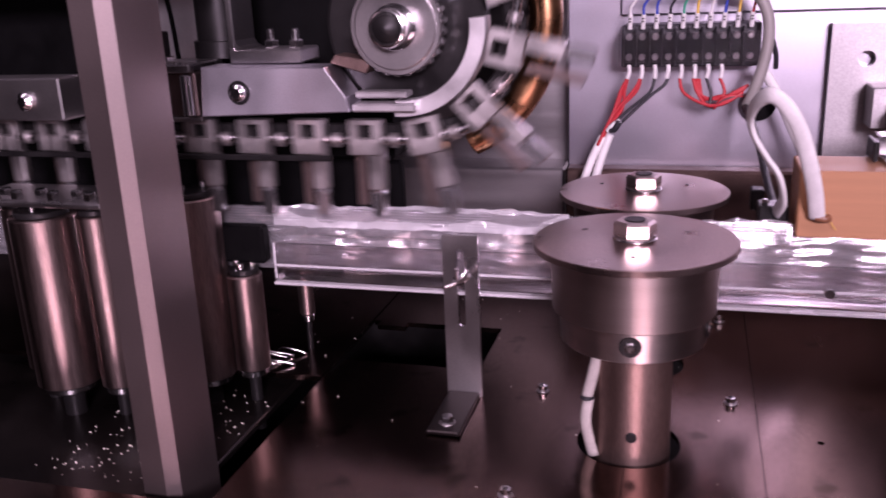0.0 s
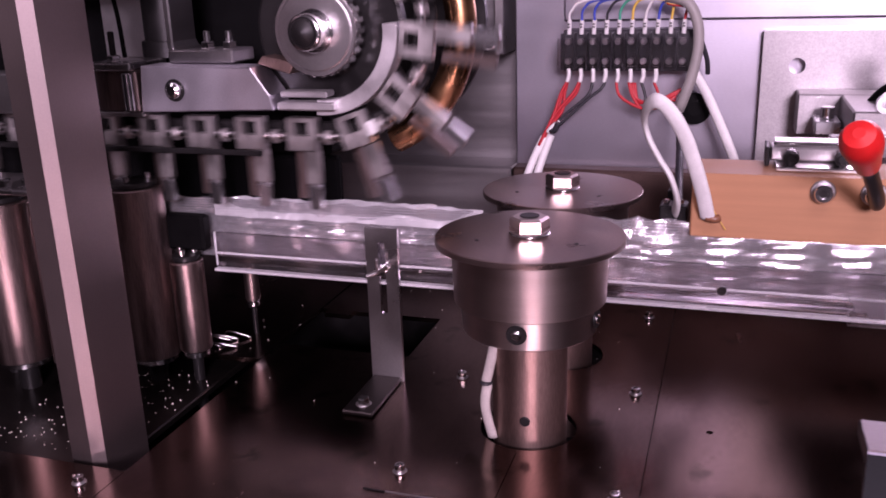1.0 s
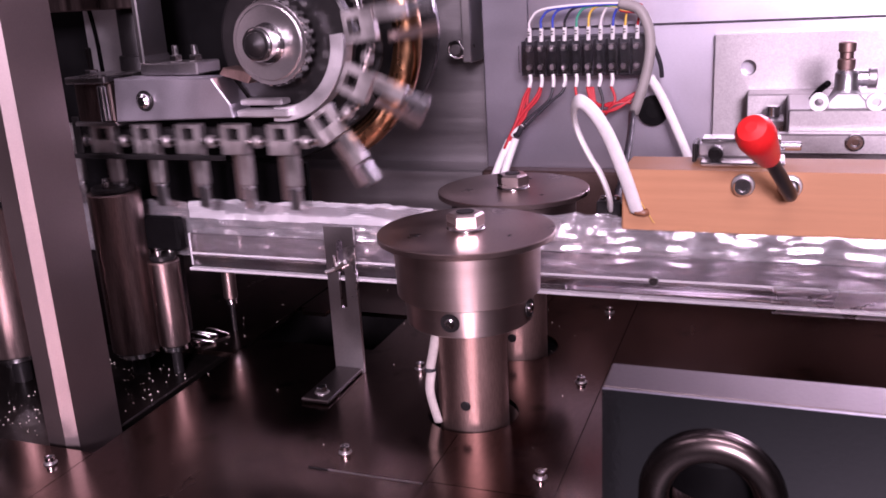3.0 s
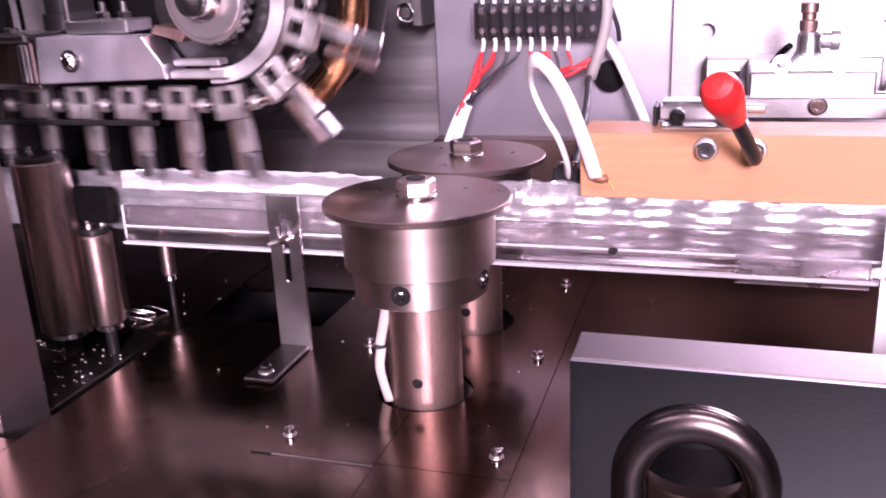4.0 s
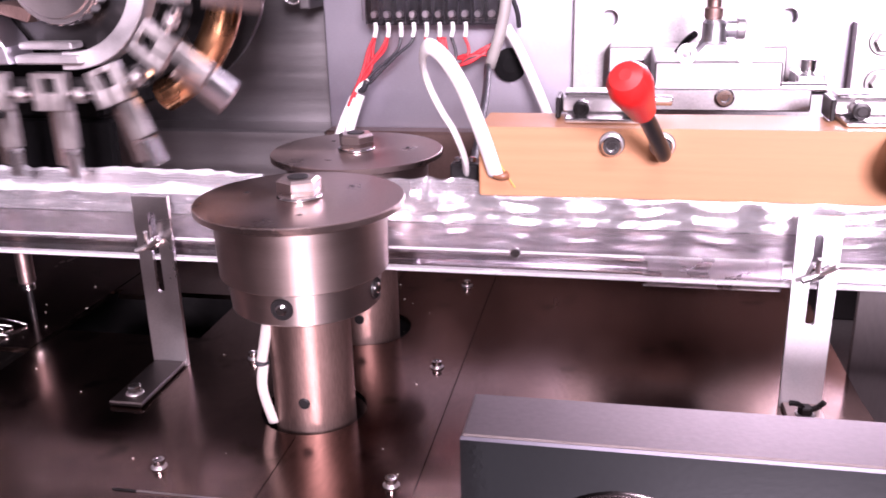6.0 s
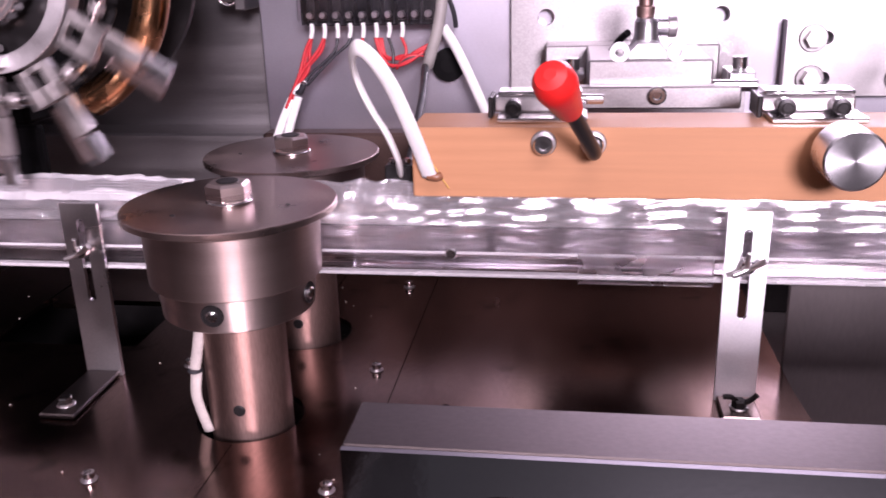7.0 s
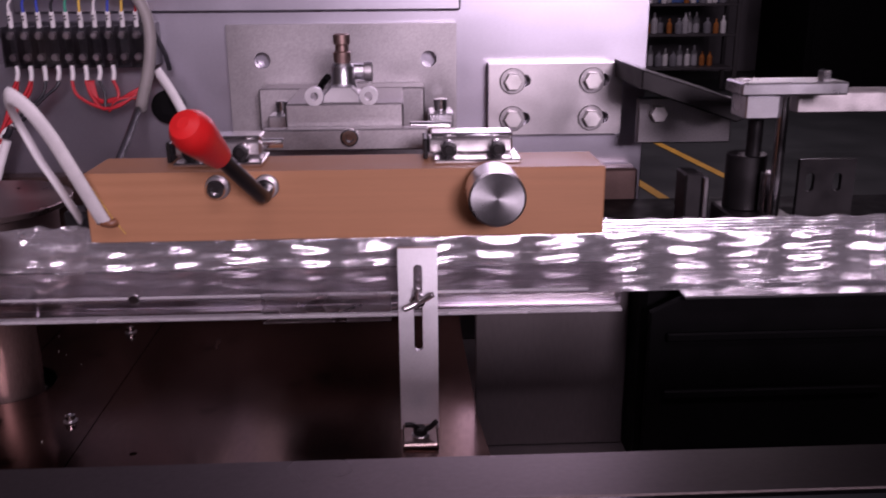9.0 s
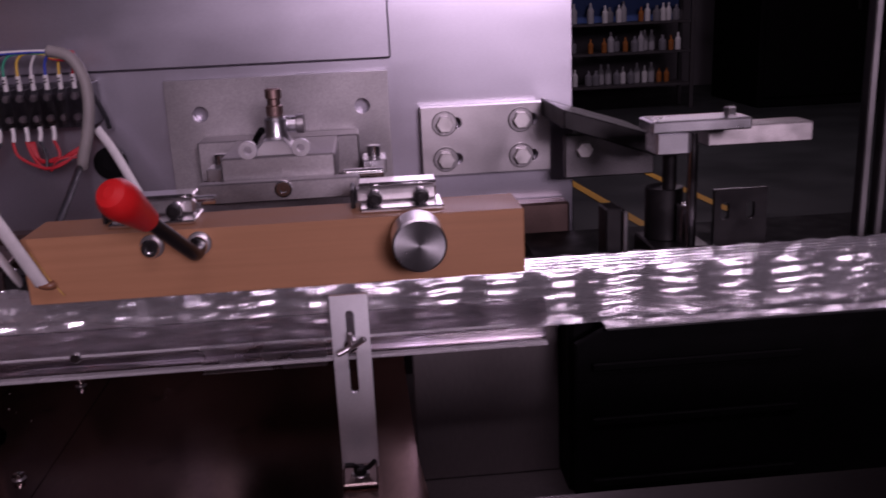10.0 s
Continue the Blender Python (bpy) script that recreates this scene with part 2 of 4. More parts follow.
def lathe(bm, profile, at=(0, 0, 0), axis="z", seg=40, squash=1.0):
    """A turned body: profile of (radius, height) from the bottom to the top along the axis."""
    m = Matrix.Translation(at) @ AXIS[axis]
    rings = [[bm.verts.new(m @ Vector((r * math.cos(2 * math.pi * i / seg), squash * r * math.sin(2 * math.pi * i / seg), h))) for i in range(seg)] for r, h in profile]
    for a, b in zip(rings, rings[1:]):
        for i in range(seg):
            f = bm.faces.new((a[i], a[(i + 1) % seg], b[(i + 1) % seg], b[i]))
            f.smooth = seg > 8
    steps = [Vector((q[0] - p[0], q[1] - p[1])) for p, q in zip(profile, profile[1:])]
    for k, r in enumerate(rings):
        if k in (0, len(rings) - 1) or steps[k - 1].angle(steps[k], 0) > 0.5:
            for i in range(seg):
                bm.edges.get((r[i], r[(i + 1) % seg])).smooth = False
    bm.faces.new(list(reversed(rings[0])))
    bm.faces.new(rings[-1])
    return bm


def rod(bm, r, h, at=(0, 0, 0), axis="z", seg=24, bevel=0.0006):
    b = min(bevel, r * 0.4, h * 0.4)
    return lathe(bm, [(r - b, 0), (r, b), (r, h - b), (r - b, h)], at, axis, seg)


def hexnut(bm, r, h, at=(0, 0, 0), axis="z"):
    return lathe(bm, [(r * 0.94, 0), (r, h * 0.12), (r, h * 0.85), (r * 0.86, h)], at, axis, 6)


def prism(bm, pts, y0, y1, bevel=0.0006):
    """A flat shape in x and z, extruded along y."""
    a = [bm.verts.new((x, y0, z)) for x, z in pts]
    b = [bm.verts.new((x, y1, z)) for x, z in pts]
    fs = [bm.faces.new(a), bm.faces.new(list(reversed(b)))]
    for i in range(len(pts)):
        j = (i + 1) % len(pts)
        fs.append(bm.faces.new((a[j], a[i], b[i], b[j])))
    bmesh.ops.recalc_face_normals(bm, faces=fs)
    if bevel:
        es = list({e for f in fs[:2] for e in f.edges})
        bmesh.ops.bevel(bm, geom=es, offset=bevel, segments=1, affect="EDGES")
    return bm


def circle_loop(x, y, r, seg=40):
    return [(x + r * math.cos(2 * math.pi * i / seg), y + r * math.sin(2 * math.pi * i / seg)) for i in range(seg)]


def slot_loop(x, y, w, h, seg=8):
    """A slot with round ends, w long in x and h high."""
    r, out = min(w, h) / 2, []
    for i in range(4 * seg):
        a = 2 * math.pi * (i + 0.5) / (4 * seg)
        dx, dy = (w / 2 - r) * (1 if math.cos(a) > 0 else -1), (h / 2 - r) * (1 if math.sin(a) > 0 else -1)
        out.append((x + dx + r * math.cos(a), y + dy + r * math.sin(a)))
    return out


def sheet(bm, outer, holes, thick, m=None):
    """A plate in the plane of m (z = 0 is its face), with holes that go through."""
    m = m or Matrix()
    edges = []
    for loop in [outer, *holes]:
        vs = [bm.verts.new((x, y, 0)) for x, y in loop]
        edges += [bm.edges.new((vs[i], vs[(i + 1) % len(vs)])) for i in range(len(vs))]
    got = bmesh.ops.triangle_fill(bm, use_beauty=True, use_dissolve=False, edges=edges, normal=(0, 0, 1))
    faces = [g for g in got["geom"] if isinstance(g, bmesh.types.BMFace)]
    ext = bmesh.ops.extrude_face_region(bm, geom=faces)
    for v in (g for g in ext["geom"] if isinstance(g, bmesh.types.BMVert)):
        v.co.z -= thick
    bmesh.ops.recalc_face_normals(bm, faces=bm.faces[:])
    bmesh.ops.transform(bm, matrix=m, verts=bm.verts[:])
    return bm


def rect(x0, x1, y0, y1):
    return [(x0, y0), (x1, y0), (x1, y1), (x0, y1)]


def tube(bm, pts, r, seg=8, flat=1.0):
    """A bent round tube (or flat sleeve) through the points, smoothed."""
    ps = [Vector(p) for p in pts]
    path = []
    for i in range(len(ps) - 1):
        p0, p1, p2, p3 = ps[max(i - 1, 0)], ps[i], ps[i + 1], ps[min(i + 2, len(ps) - 1)]
        for k in range(6):
            t = k / 6
            path.append(0.5 * ((2 * p1) + (p2 - p0) * t + (2 * p0 - 5 * p1 + 4 * p2 - p3) * t * t + (3 * p1 - p0 - 3 * p2 + p3) * t ** 3))
    path.append(ps[-1])
    rings, side = [], None
    for i, p in enumerate(path):
        d = (path[min(i + 1, len(path) - 1)] - path[max(i - 1, 0)]).normalized()
        side = (side - d * side.dot(d)).normalized() if side else d.cross(Vector((0.13, 1, 0.21))).normalized()
        up = d.cross(side)
        rings.append([bm.verts.new(p + side * (r * math.cos(2 * math.pi * j / seg)) + up * (r * flat * math.sin(2 * math.pi * j / seg))) for j in range(seg)])
    for a, b in zip(rings, rings[1:]):
        for j in range(seg):
            f = bm.faces.new((a[j], a[(j + 1) % seg], b[(j + 1) % seg], b[j]))
            f.smooth = True
    bm.faces.new(rings[0]), bm.faces.new(rings[-1])
    bmesh.ops.recalc_face_normals(bm, faces=bm.faces[:])
    return bm


def mesh_of(name, bm, material):
    me = bpy.data.meshes.new(name)
    bm.to_mesh(me)
    bm.free()
    me.materials.append(material)
    return me


def part(name, bm, material, parent, label=""):
    ob = new(name, mesh_of(name, bm, material))
    ob.parent = parent
    return tagged(ob, label) if label else ob


def thing(name, label, category, at=(0, 0, 0), group="", kind=""):
    ob = new(name)
    ob.location = at
    ob.empty_display_size = 0.01
    return tagged(ob, label, category, group, kind)


def single(name, bm, material, label, category, at=(0, 0, 0), group="", kind=""):
    ob = new(name, mesh_of(name, bm, material))
    ob.location = at
    return tagged(ob, label, category, group, kind)


# ---- the bed of the machine ----
POST1, POST2 = (-0.0265, 0.504), (-0.0285, 0.6228)

bed = thing("machine_bed", "brushed steel machine bed of bolted panels with dusty oil marks", "machine bed", kind="structure")


def notch(cx, cy, r, side):
    """Half of the hole round a column, on the seam that runs through it."""
    return [(cx + side * r * math.sin(math.pi * i / 20), cy - r * math.cos(math.pi * i / 20)) for i in range(21)]


SEAM, HOLE = -0.0275, 0.0308
left_edge = [(SEAM - 0.0003, -0.25)] + [(x - 0.0003, y) for c in (POST1, POST2) for x, y in notch(SEAM, c[1], HOLE, -1)] + [(SEAM - 0.0003, 0.795)]
right_edge = [(x + 0.0003, y) for c in (POST1, POST2) for x, y in notch(SEAM, c[1], HOLE, 1)]
part("bed_panel", sheet(bm_new(), left_edge + [(-0.2505, 0.795), (-0.2505, 0.668), (-0.2445, 0.668), (-0.2445, 0.6585), (-0.2205, 0.6585), (-0.2205, 0.668),
                                              (-0.1405, 0.668), (-0.1405, 0.588), (-0.2465, 0.588), (-0.2465, 0.567), (-0.2505, 0.567), (-0.2505, -0.25)], [], 0.004), BED, bed)
part("bed_panel", sheet(bm_new(), [(SEAM + 0.0003, 0.4125)] + right_edge + [(SEAM + 0.0003, 0.795), (0.0493, 0.795), (0.0493, 0.4125)], [], 0.004), BED, bed)
part("bed_panel", sheet(bm_new(), rect(SEAM + 0.0003, 0.0493, -0.25, 0.4119), [], 0.004), BED, bed)
part("bed_panel", sheet(bm_new(), [(0.0499, 0.206), (0.3005, 0.206), (0.2975, 0.44), (0.2885, 0.56), (0.287, 0.70), (0.287, 0.795), (0.0499, 0.795)], [circle_loop(0.0845, 0.5248, 0.0022, 16)], 0.004), BED, bed)
part("bed_panel", sheet(bm_new(), rect(-0.90, -0.2511, -0.25, 0.3884), [], 0.004), BED, bed)
part("bed_panel", sheet(bm_new(), rect(-0.90, -0.2522, 0.5560, 0.7950), [], 0.004), BED, bed)
part("seam_cut", box(bm_new(), -0.1030, -0.0900, 0.4078, 0.4090, 0.0001, 0.0006, 0.0), BLACKM, bed, "dark scribed cut")
# line of light along the seam, laid on as a brighter strip
part("seam_glint", box(bm_new(), -0.0895, SEAM - 0.0005, 0.4080, 0.4087, 0.0001, 0.0008, 0.0), STEEL, bed, "bright strip for the line of light along the panel seam")
part("sunken_tray", box(bm_new(), -0.90, -0.2820, 0.34, 0.63, -0.022, -0.016, 0.001), OILED, bed, "oily dark steel drip tray")
part("under_box", box(bm_new(), -0.90, 0.284, 0.206, 0.80, -0.3015, -0.29, 0.0), BLACKM, bed, "black underside")
part("skirt_panel", box(bm_new(), 0.2900, 0.3915, 0.6000, 0.6030, -0.0448, 0.0750, 0.001), PANELM, bed, "brushed grey skirt panel")
part("side_panel", box(bm_new(), 0.285, 0.47, 0.206, 0.80, -0.05, -0.045, 0.001), PANELM, bed, "brushed grey lower panel")

cabinet = thing("machine_cabinet", "dark steel machine cabinet standing on the hall floor", "cabinet", (0, 0, -0.90))
part("body", box(bm_new(), -0.90, 0.284, -0.25, 0.855, 0.0, 0.598, 0.004), DARKPAINT, cabinet)
part("door", box(bm_new(), -0.85, -0.35, -0.262, -0.2505, 0.05, 0.57, 0.003), DARKPAINT, cabinet)
part("door", box(bm_new(), -0.33, 0.24, -0.262, -0.2505, 0.05, 0.57, 0.003), DARKPAINT, cabinet)
part("end_body", box(bm_new(), 0.288, 1.00, 0.24, 0.855, 0.0, 0.598, 0.004), DARKPAINT, cabinet)
part("end_frame", box(bm_new(), 0.288, 0.470, 0.24, 0.800, 0.600, 0.848, 0.003), DARKPAINT, cabinet)
part("front_frame", box(bm_new(), -0.90, 0.0490, -0.25, 0.205, 0.6112, 0.8948, 0.003), BLACKM, cabinet)
part("bed_web", box(bm_new(), -0.90, 0.284, 0.7955, 0.855, 0.6112, 0.878, 0.003), BLACKM, cabinet)

# ---- back walls ----
wall = thing("wall_north", "brushed steel back wall of the machine", "wall", kind="structure")
part("wall_panel", box(bm_new(), -0.1046, 0.448, 0.80, 0.812, -0.02, 0.75, 0.001), WALL, wall)
# two dark strips added to keep the wall foot and its mirror image dark
part("skirt", box(bm_new(), -0.1040, 0.440, 0.778, 0.7990, 0.0005, 0.110, 0.002), TUBEM, wall, "dull brown strip added to darken the foot of the wall")
part("skirt", box(bm_new(), 0.2890, 0.4470, 0.7880, 0.7990, -0.0445, 0.0000, 0.001), BLACKM, wall, "black strip added to darken the foot of the wall")
part("cover_panel", box(bm_new(), -0.06, 0.293, 0.795, 0.7995, 0.238, 0.75, 0.0015), WALL, wall)
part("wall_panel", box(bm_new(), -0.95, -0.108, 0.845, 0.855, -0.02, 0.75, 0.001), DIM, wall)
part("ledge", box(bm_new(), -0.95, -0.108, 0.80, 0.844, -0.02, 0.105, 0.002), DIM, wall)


# ---- sealing wheels ----
def sealing_wheel(at):
    base = thing("sealing_wheel", "steel crimping wheel with flat disc on a column", "sealing wheel", (*at, 0), "sealing wheels")
    part("column", rod(bm_new(), 0.0236, 0.1330, (0, 0, -0.06), seg=56), ROLLER, base, "brown-tinted bare steel column")
    part("hole_plug", rod(bm_new(), 0.0034, 0.002, (0.002, -0.0244, 0.0160), "y", 16), BLACKM, base)
    head = part("head", lathe(bm_new(), [(0.0380, 0.0895), (0.0458, 0.0895), (0.0467, 0.0903), (0.0477, 0.1245), (0.0465, 0.1255)], seg=64), SPUN_HEAD, base, "turned steel head")
    part("lower_ring", lathe(bm_new(), [(0.0405, 0.0705), (0.0415, 0.0714), (0.0428, 0.0889), (0.0424, 0.0894)], seg=64), SPUN_RING, head, "bright turned lower ring")
    disc = part("disc", lathe(bm_new(), [(0.0565, 0.1256), (0.0575, 0.1262), (0.0575, 0.1293), (0.057, 0.1298)], seg=80), SPUN_DISC, base, "thin worn steel disc")
    part("washer", rod(bm_new(), 0.0125, 0.0016, (0, 0, 0.1299), seg=28), BRIGHT, disc)
    part("hex_nut", hexnut(bm_new(), 0.0122, 0.0095, (0, 0, 0.1316)), RINGM, disc)
    part("stud", rod(bm_new(), 0.0060, 0.0006, (0, 0, 0.1412), seg=20), BLACKM, disc)
    for a in (2, 82, 242):
        m = pose(0, 0, 0, 0, 0, a)
        bm = lathe(bm_new(), [(0.0058, 0), (0.0062, 0.0008), (0.0044, 0.0009), (0.0040, 0.003)], (0, -0.0432, 0.0812), "y", 20)
        bmesh.ops.transform(bm, matrix=m, verts=bm.verts[:])
        part("screw_recess", bm, BLACKM, head)
        bm = lathe(bm_new(), [(0.0022, 0), (0.0032, 0.0010), (0.0032, 0.003)], (0, -0.0448, 0.0812), "y", 14)
        bmesh.ops.transform(bm, matrix=m, verts=bm.verts[:])
        part("screw_tip", bm, BRIGHT, head)
    for a in (20, 140, 260):
        part("dowel", rod(bm_new(), 0.0014, 0.0010, (0.034 * math.cos(radians(a)), 0.034 * math.sin(radians(a)), 0.1293), seg=10), BLACKM, disc)
    return base, disc


WHEEL_1 = sealing_wheel(POST1)
WHEEL_2 = sealing_wheel(POST2)

# ---- acrylic trough and its brackets ----
FILM_Y = 0.5634
TX0, TX1, TY = -0.279, 0.374, 0.5555
trough = thing("acrylic_trough", "clear scuffed acrylic guide trough carried on slotted steel brackets", "trough", (0, 0, 0))
part("front_wall", box(bm_new(), TX0, TX1, TY, TY + 0.003, 0.0745, 0.101, 0.0005), ACRYLIC, trough)
part("floor_strip", box(bm_new(), TX0, TX1, TY + 0.0033, 0.5690, 0.0745, 0.0780, 0.0005), ACRYLIC, trough)
part("back_wall", box(bm_new(), TX0, -0.080, 0.5693, 0.5725, 0.0745, 0.104, 0.0005), ACRYLIC, trough)
part("back_wall", box(bm_new(), 0.024, TX1, 0.5693, 0.5725, 0.0745, 0.104, 0.0005), ACRYLIC, trough)
part("splice_plate", box(bm_new(), 0.16, 0.236, TY - 0.0034, TY - 0.0003, 0.0685, 0.0865, 0.0005), HAZED, trough)
part("bottom_lip", box(bm_new(), TX0, TX1, TY - 0.0060, TY - 0.0002, 0.0722, 0.0744, 0.0005), FROST, trough)
part("edge_line", box(bm_new(), TX0 + 0.001, TX1 - 0.02, TY - 0.0016, TY - 0.0002, 0.0845, 0.0862, 0.0004), FROST, trough)
part("end_edge", box(bm_new(), TX0 - 0.0018, TX0 - 0.0002, TY, TY + 0.003, 0.0745, 0.101, 0.0004), FROST, trough)
part("screw", rod(bm_new(), 0.0034, 0.003, (0.086, TY - 0.0034, 0.085), "y", 16), BRIGHT, trough)


def bracket(x0, x1, z0, z1, foot, hold):
    ob = thing("slotted_bracket", "bent flat steel bracket with a slot and black wing screw", "bracket", (x0, 0, z0), "trough brackets")
    w, h = x1 - x0, z1 - z0
    bm = sheet(bm_new(), rect(0, w, 0, h), [slot_loop(w / 2, h * 0.68, 0.0052, 0.054)], 0.003, pose(0, 0.5460, 0, 90, 0, 0))
    # the right upright faces the light; its metal is coloured brighter for that
    part("upright", bm, BRUSHED if x0 > 0 else STEEL, ob)
    part("foot", box(bm_new(), 0.001, w - 0.001, foot, 0.5458, 0.0005, 0.0035, 0.0008), TURNED if x0 > 0 else RIM, ob)
    part("clamp_screw", rod(bm_new(), 0.0042, 0.006, (w / 2, 0.5398, h * hold), "y", 18), BRIGHT, ob)
    bm = bm_new()
    tube(bm, [(w / 2 - 0.0085, 0.5370, h * hold - 0.0035), (w / 2 - 0.0045, 0.5380, h * hold - 0.0022), (w / 2, 0.5390, h * hold),
              (w / 2 + 0.0045, 0.5380, h * hold + 0.0026), (w / 2 + 0.0085, 0.5370, h * hold + 0.0055)], 0.0018, 8)
    tube(bm, [(w / 2, 0.5390, h * hold), (w / 2 - 0.0008, 0.5375, h * hold + 0.0060), (w / 2 - 0.0002, 0.5370, h * hold + 0.0095)], 0.0014, 8)
    part("wing", bm, STEEL, ob)
    bm = bm_new()
    tube(bm, [(w / 2 - 0.0090, foot + 0.011, 0.0105), (w / 2 - 0.0045, foot + 0.0115, 0.0100), (w / 2, foot + 0.012, 0.0070),
              (w / 2 + 0.0050, foot + 0.0115, 0.0080), (w / 2 + 0.0095, foot + 0.011, 0.0125)], 0.0016, 8)
    if x0 > 0:
        part("foot_wing", bm, BLACKM, ob)
    part("foot_screw", hexnut(bm_new(), 0.0042, 0.005, (w / 2, foot + 0.012, 0.0036)), BLACKM if x0 > 0 else BRIGHT, ob)
    part("foot_washer", rod(bm_new(), 0.0055, 0.001, (w / 2, foot + 0.012, 0.0033), seg=18), STEEL, ob)
    return ob


bracket(-0.1530, -0.1290, 0.0, 0.1150, 0.4880, 0.745)
bracket(0.2405, 0.2635, 0.0, 0.1155, 0.520, 0.735)

# ---- phenolic block with clamps ----
BX0, BX1, BY0, BY1, BZ0, BZ1 = 0.0645, 0.3615, 0.556, 0.600, 0.1195, 0.1598
block = thing("phenolic_block", "tan phenolic heater block with a clamp lever and knob", "insulating block", (0, 0, 0))
bm = bm_new()
# section across the block, with the groove for the film below
section = [(BY0, BZ0), (0.5605, BZ0), (0.5605, 0.1300), (0.5668, 0.1300), (0.5668, BZ0), (BY1, BZ0), (BY1, BZ1), (BY0, BZ1)]
prism(bm, section, -BX1, -BX0, 0.0009)
bmesh.ops.transform(bm, matrix=Matrix(((0, -1, 0, 0), (1, 0, 0, 0), (0, 0, 1, 0), (0, 0, 0, 1))), verts=bm.verts[:])
bmesh.ops.recalc_face_normals(bm, faces=bm.faces[:])
part("board", bm, WOOD, block)
for x in (0.1395, 0.167):
    b = part("bolt", rod(bm_new(), 0.0072, 0.0015, (x, BY0 - 0.0016, 0.151), "y", 24), STEEL, block)
    part("head", lathe(bm_new(), [(0.0024, 0.0020), (0.0030, 0.0), (0.0048, 0.0), (0.0055, 0.001), (0.0055, 0.0062)], (x, BY0 - 0.0080, 0.151), "y", 20), BRIGHT, b)
lever = part("lever", tube(bm_new(), [(0.167, BY0 - 0.003, 0.151), (0.167, BY0 - 0.014, 0.1485), (0.1640, BY0 - 0.030, 0.1575), (0.1485, BY0 - 0.075, 0.1925)], 0.0042, 12), BLACKM, block)
knob_axis = Vector((-0.0145, -0.045, 0.034)).normalized()
grip = bm_new()
lathe(grip, [(0.0052, 0), (0.0066, 0.001), (0.0096, 0.020), (0.0106, 0.026), (0.0101, 0.032), (0.0076, 0.0362), (0.003, 0.0376)], (0, 0, 0), "z", 28)
bmesh.ops.transform(grip, matrix=Matrix.Translation((0.1540, BY0 - 0.058, 0.1795)) @ knob_axis.to_track_quat("Z", "Y").to_matrix().to_4x4(), verts=grip.verts[:])
part("grip", grip, RED, lever, "glossy red plastic grip")
part("knob_stud", rod(bm_new(), 0.007, 0.010, (0.2935, BY0 - 0.0095, 0.1505), "y", 20), STEEL, block)
part("knob", lathe(bm_new(), [(0.0146, 0), (0.0158, 0.0008), (0.0158, 0.024), (0.0146, 0.0252)], (0.2955, BY0 - 0.034, 0.1495), "y", 48), KNOB, block, "round brushed aluminium knob")


# ---- mounting plate with pneumatic block ----
def wall_plate(name, label, x0, x1, z0, z1, holes, y, thick, material):
    ob = thing(name, label, "mounting plate", (0, 0, 0))
    part("plate", sheet(bm_new(), rect(x0, x1, z0, z1), holes, thick, pose(0, y, 0, 90, 0, 0)), material, ob)
    return ob


mount = wall_plate("mounting_plate", "dull steel mounting plate with four holes bolted to the wall", 0.106, 0.289, 0.118, 0.2285,
                   [circle_loop(0.1333, 0.2005, 0.0065, 24), circle_loop(0.2665, 0.2005, 0.0065, 24), slot_loop(0.147, 0.164, 0.009, 0.018)], 0.788, 0.010, DULL)
valve = thing("valve_block", "silver slide block with air fitting on the mounting plate", "slide block", (0, 0, 0))
part("slide_plate", box(bm_new(), 0.134, 0.262, 0.755, 0.7865, 0.150, 0.182, 0.001), DULL, valve)
part("body", box(bm_new(), 0.165, 0.2455, 0.668, 0.754, 0.158, 0.182, 0.0012), DULL, valve)
part("rail", box(bm_new(), 0.150, 0.262, 0.655, 0.667, 0.152, 0.1665, 0.001), DULL, valve)
part("socket_screw", lathe(bm_new(), [(0.0024, 0.0022), (0.0030, 0), (0.0050, 0), (0.0060, 0.0008), (0.0060, 0.0034)], (0.2090, 0.6512, 0.1612), "y", 20), BRIGHT, valve)

# slotted plate
slots = [slot_loop(x + 0.004, z, 0.022, 0.010) for x in (0.3343, 0.3992) for z in (0.152, 0.1825)]
splate = wall_plate("slotted_plate", "satin steel plate with four slotted bolts", 0.315, 0.4245, 0.1385, 0.196, slots, 0.784, 0.014, STEEL)
for x in (0.3343, 0.3992):
    for z in (0.152, 0.1825):
        b = part("bolt", rod(bm_new(), 0.0105, 0.002, (x, 0.7818, z), "y", 28), DULL, splate)
        part("head", hexnut(bm_new(), 0.0072, 0.006, (x, 0.7756, z), "y"), ZINC, b)

# ---- terminal strip ----
STRIPM = mat("grey_black_terminal_plastic", (0.022, 0.020, 0.026), 0.45, 0.0, 0.2, 50, 0.05)
strip = thing("terminal_strip", "black screw terminal strip with ferruled wires on the wall", "terminal strip", (0, 0, 0))
part("rail", box(bm_new(), -0.056, 0.052, 0.770, 0.7992, 0.198, 0.232, 0.001), STRIPM, strip)
for i in range(10):
    x = -0.050 + 0.0104 * i
    part("divider", box(bm_new(), x - 0.0056, x - 0.0044, 0.756, 0.7695, 0.200, 0.230, 0.0003), STRIPM, strip)
    for z in (0.207, 0.223):
        part("screw", rod(bm_new(), 0.0027, 0.006, (x, 0.7590, z), "y", 14), STEEL, strip)
part("cover", box(bm_new(), -0.0575, 0.0535, 0.7530, 0.7542, 0.2035, 0.2265, 0.0003), ACRYLIC, strip, "clear plastic cover")

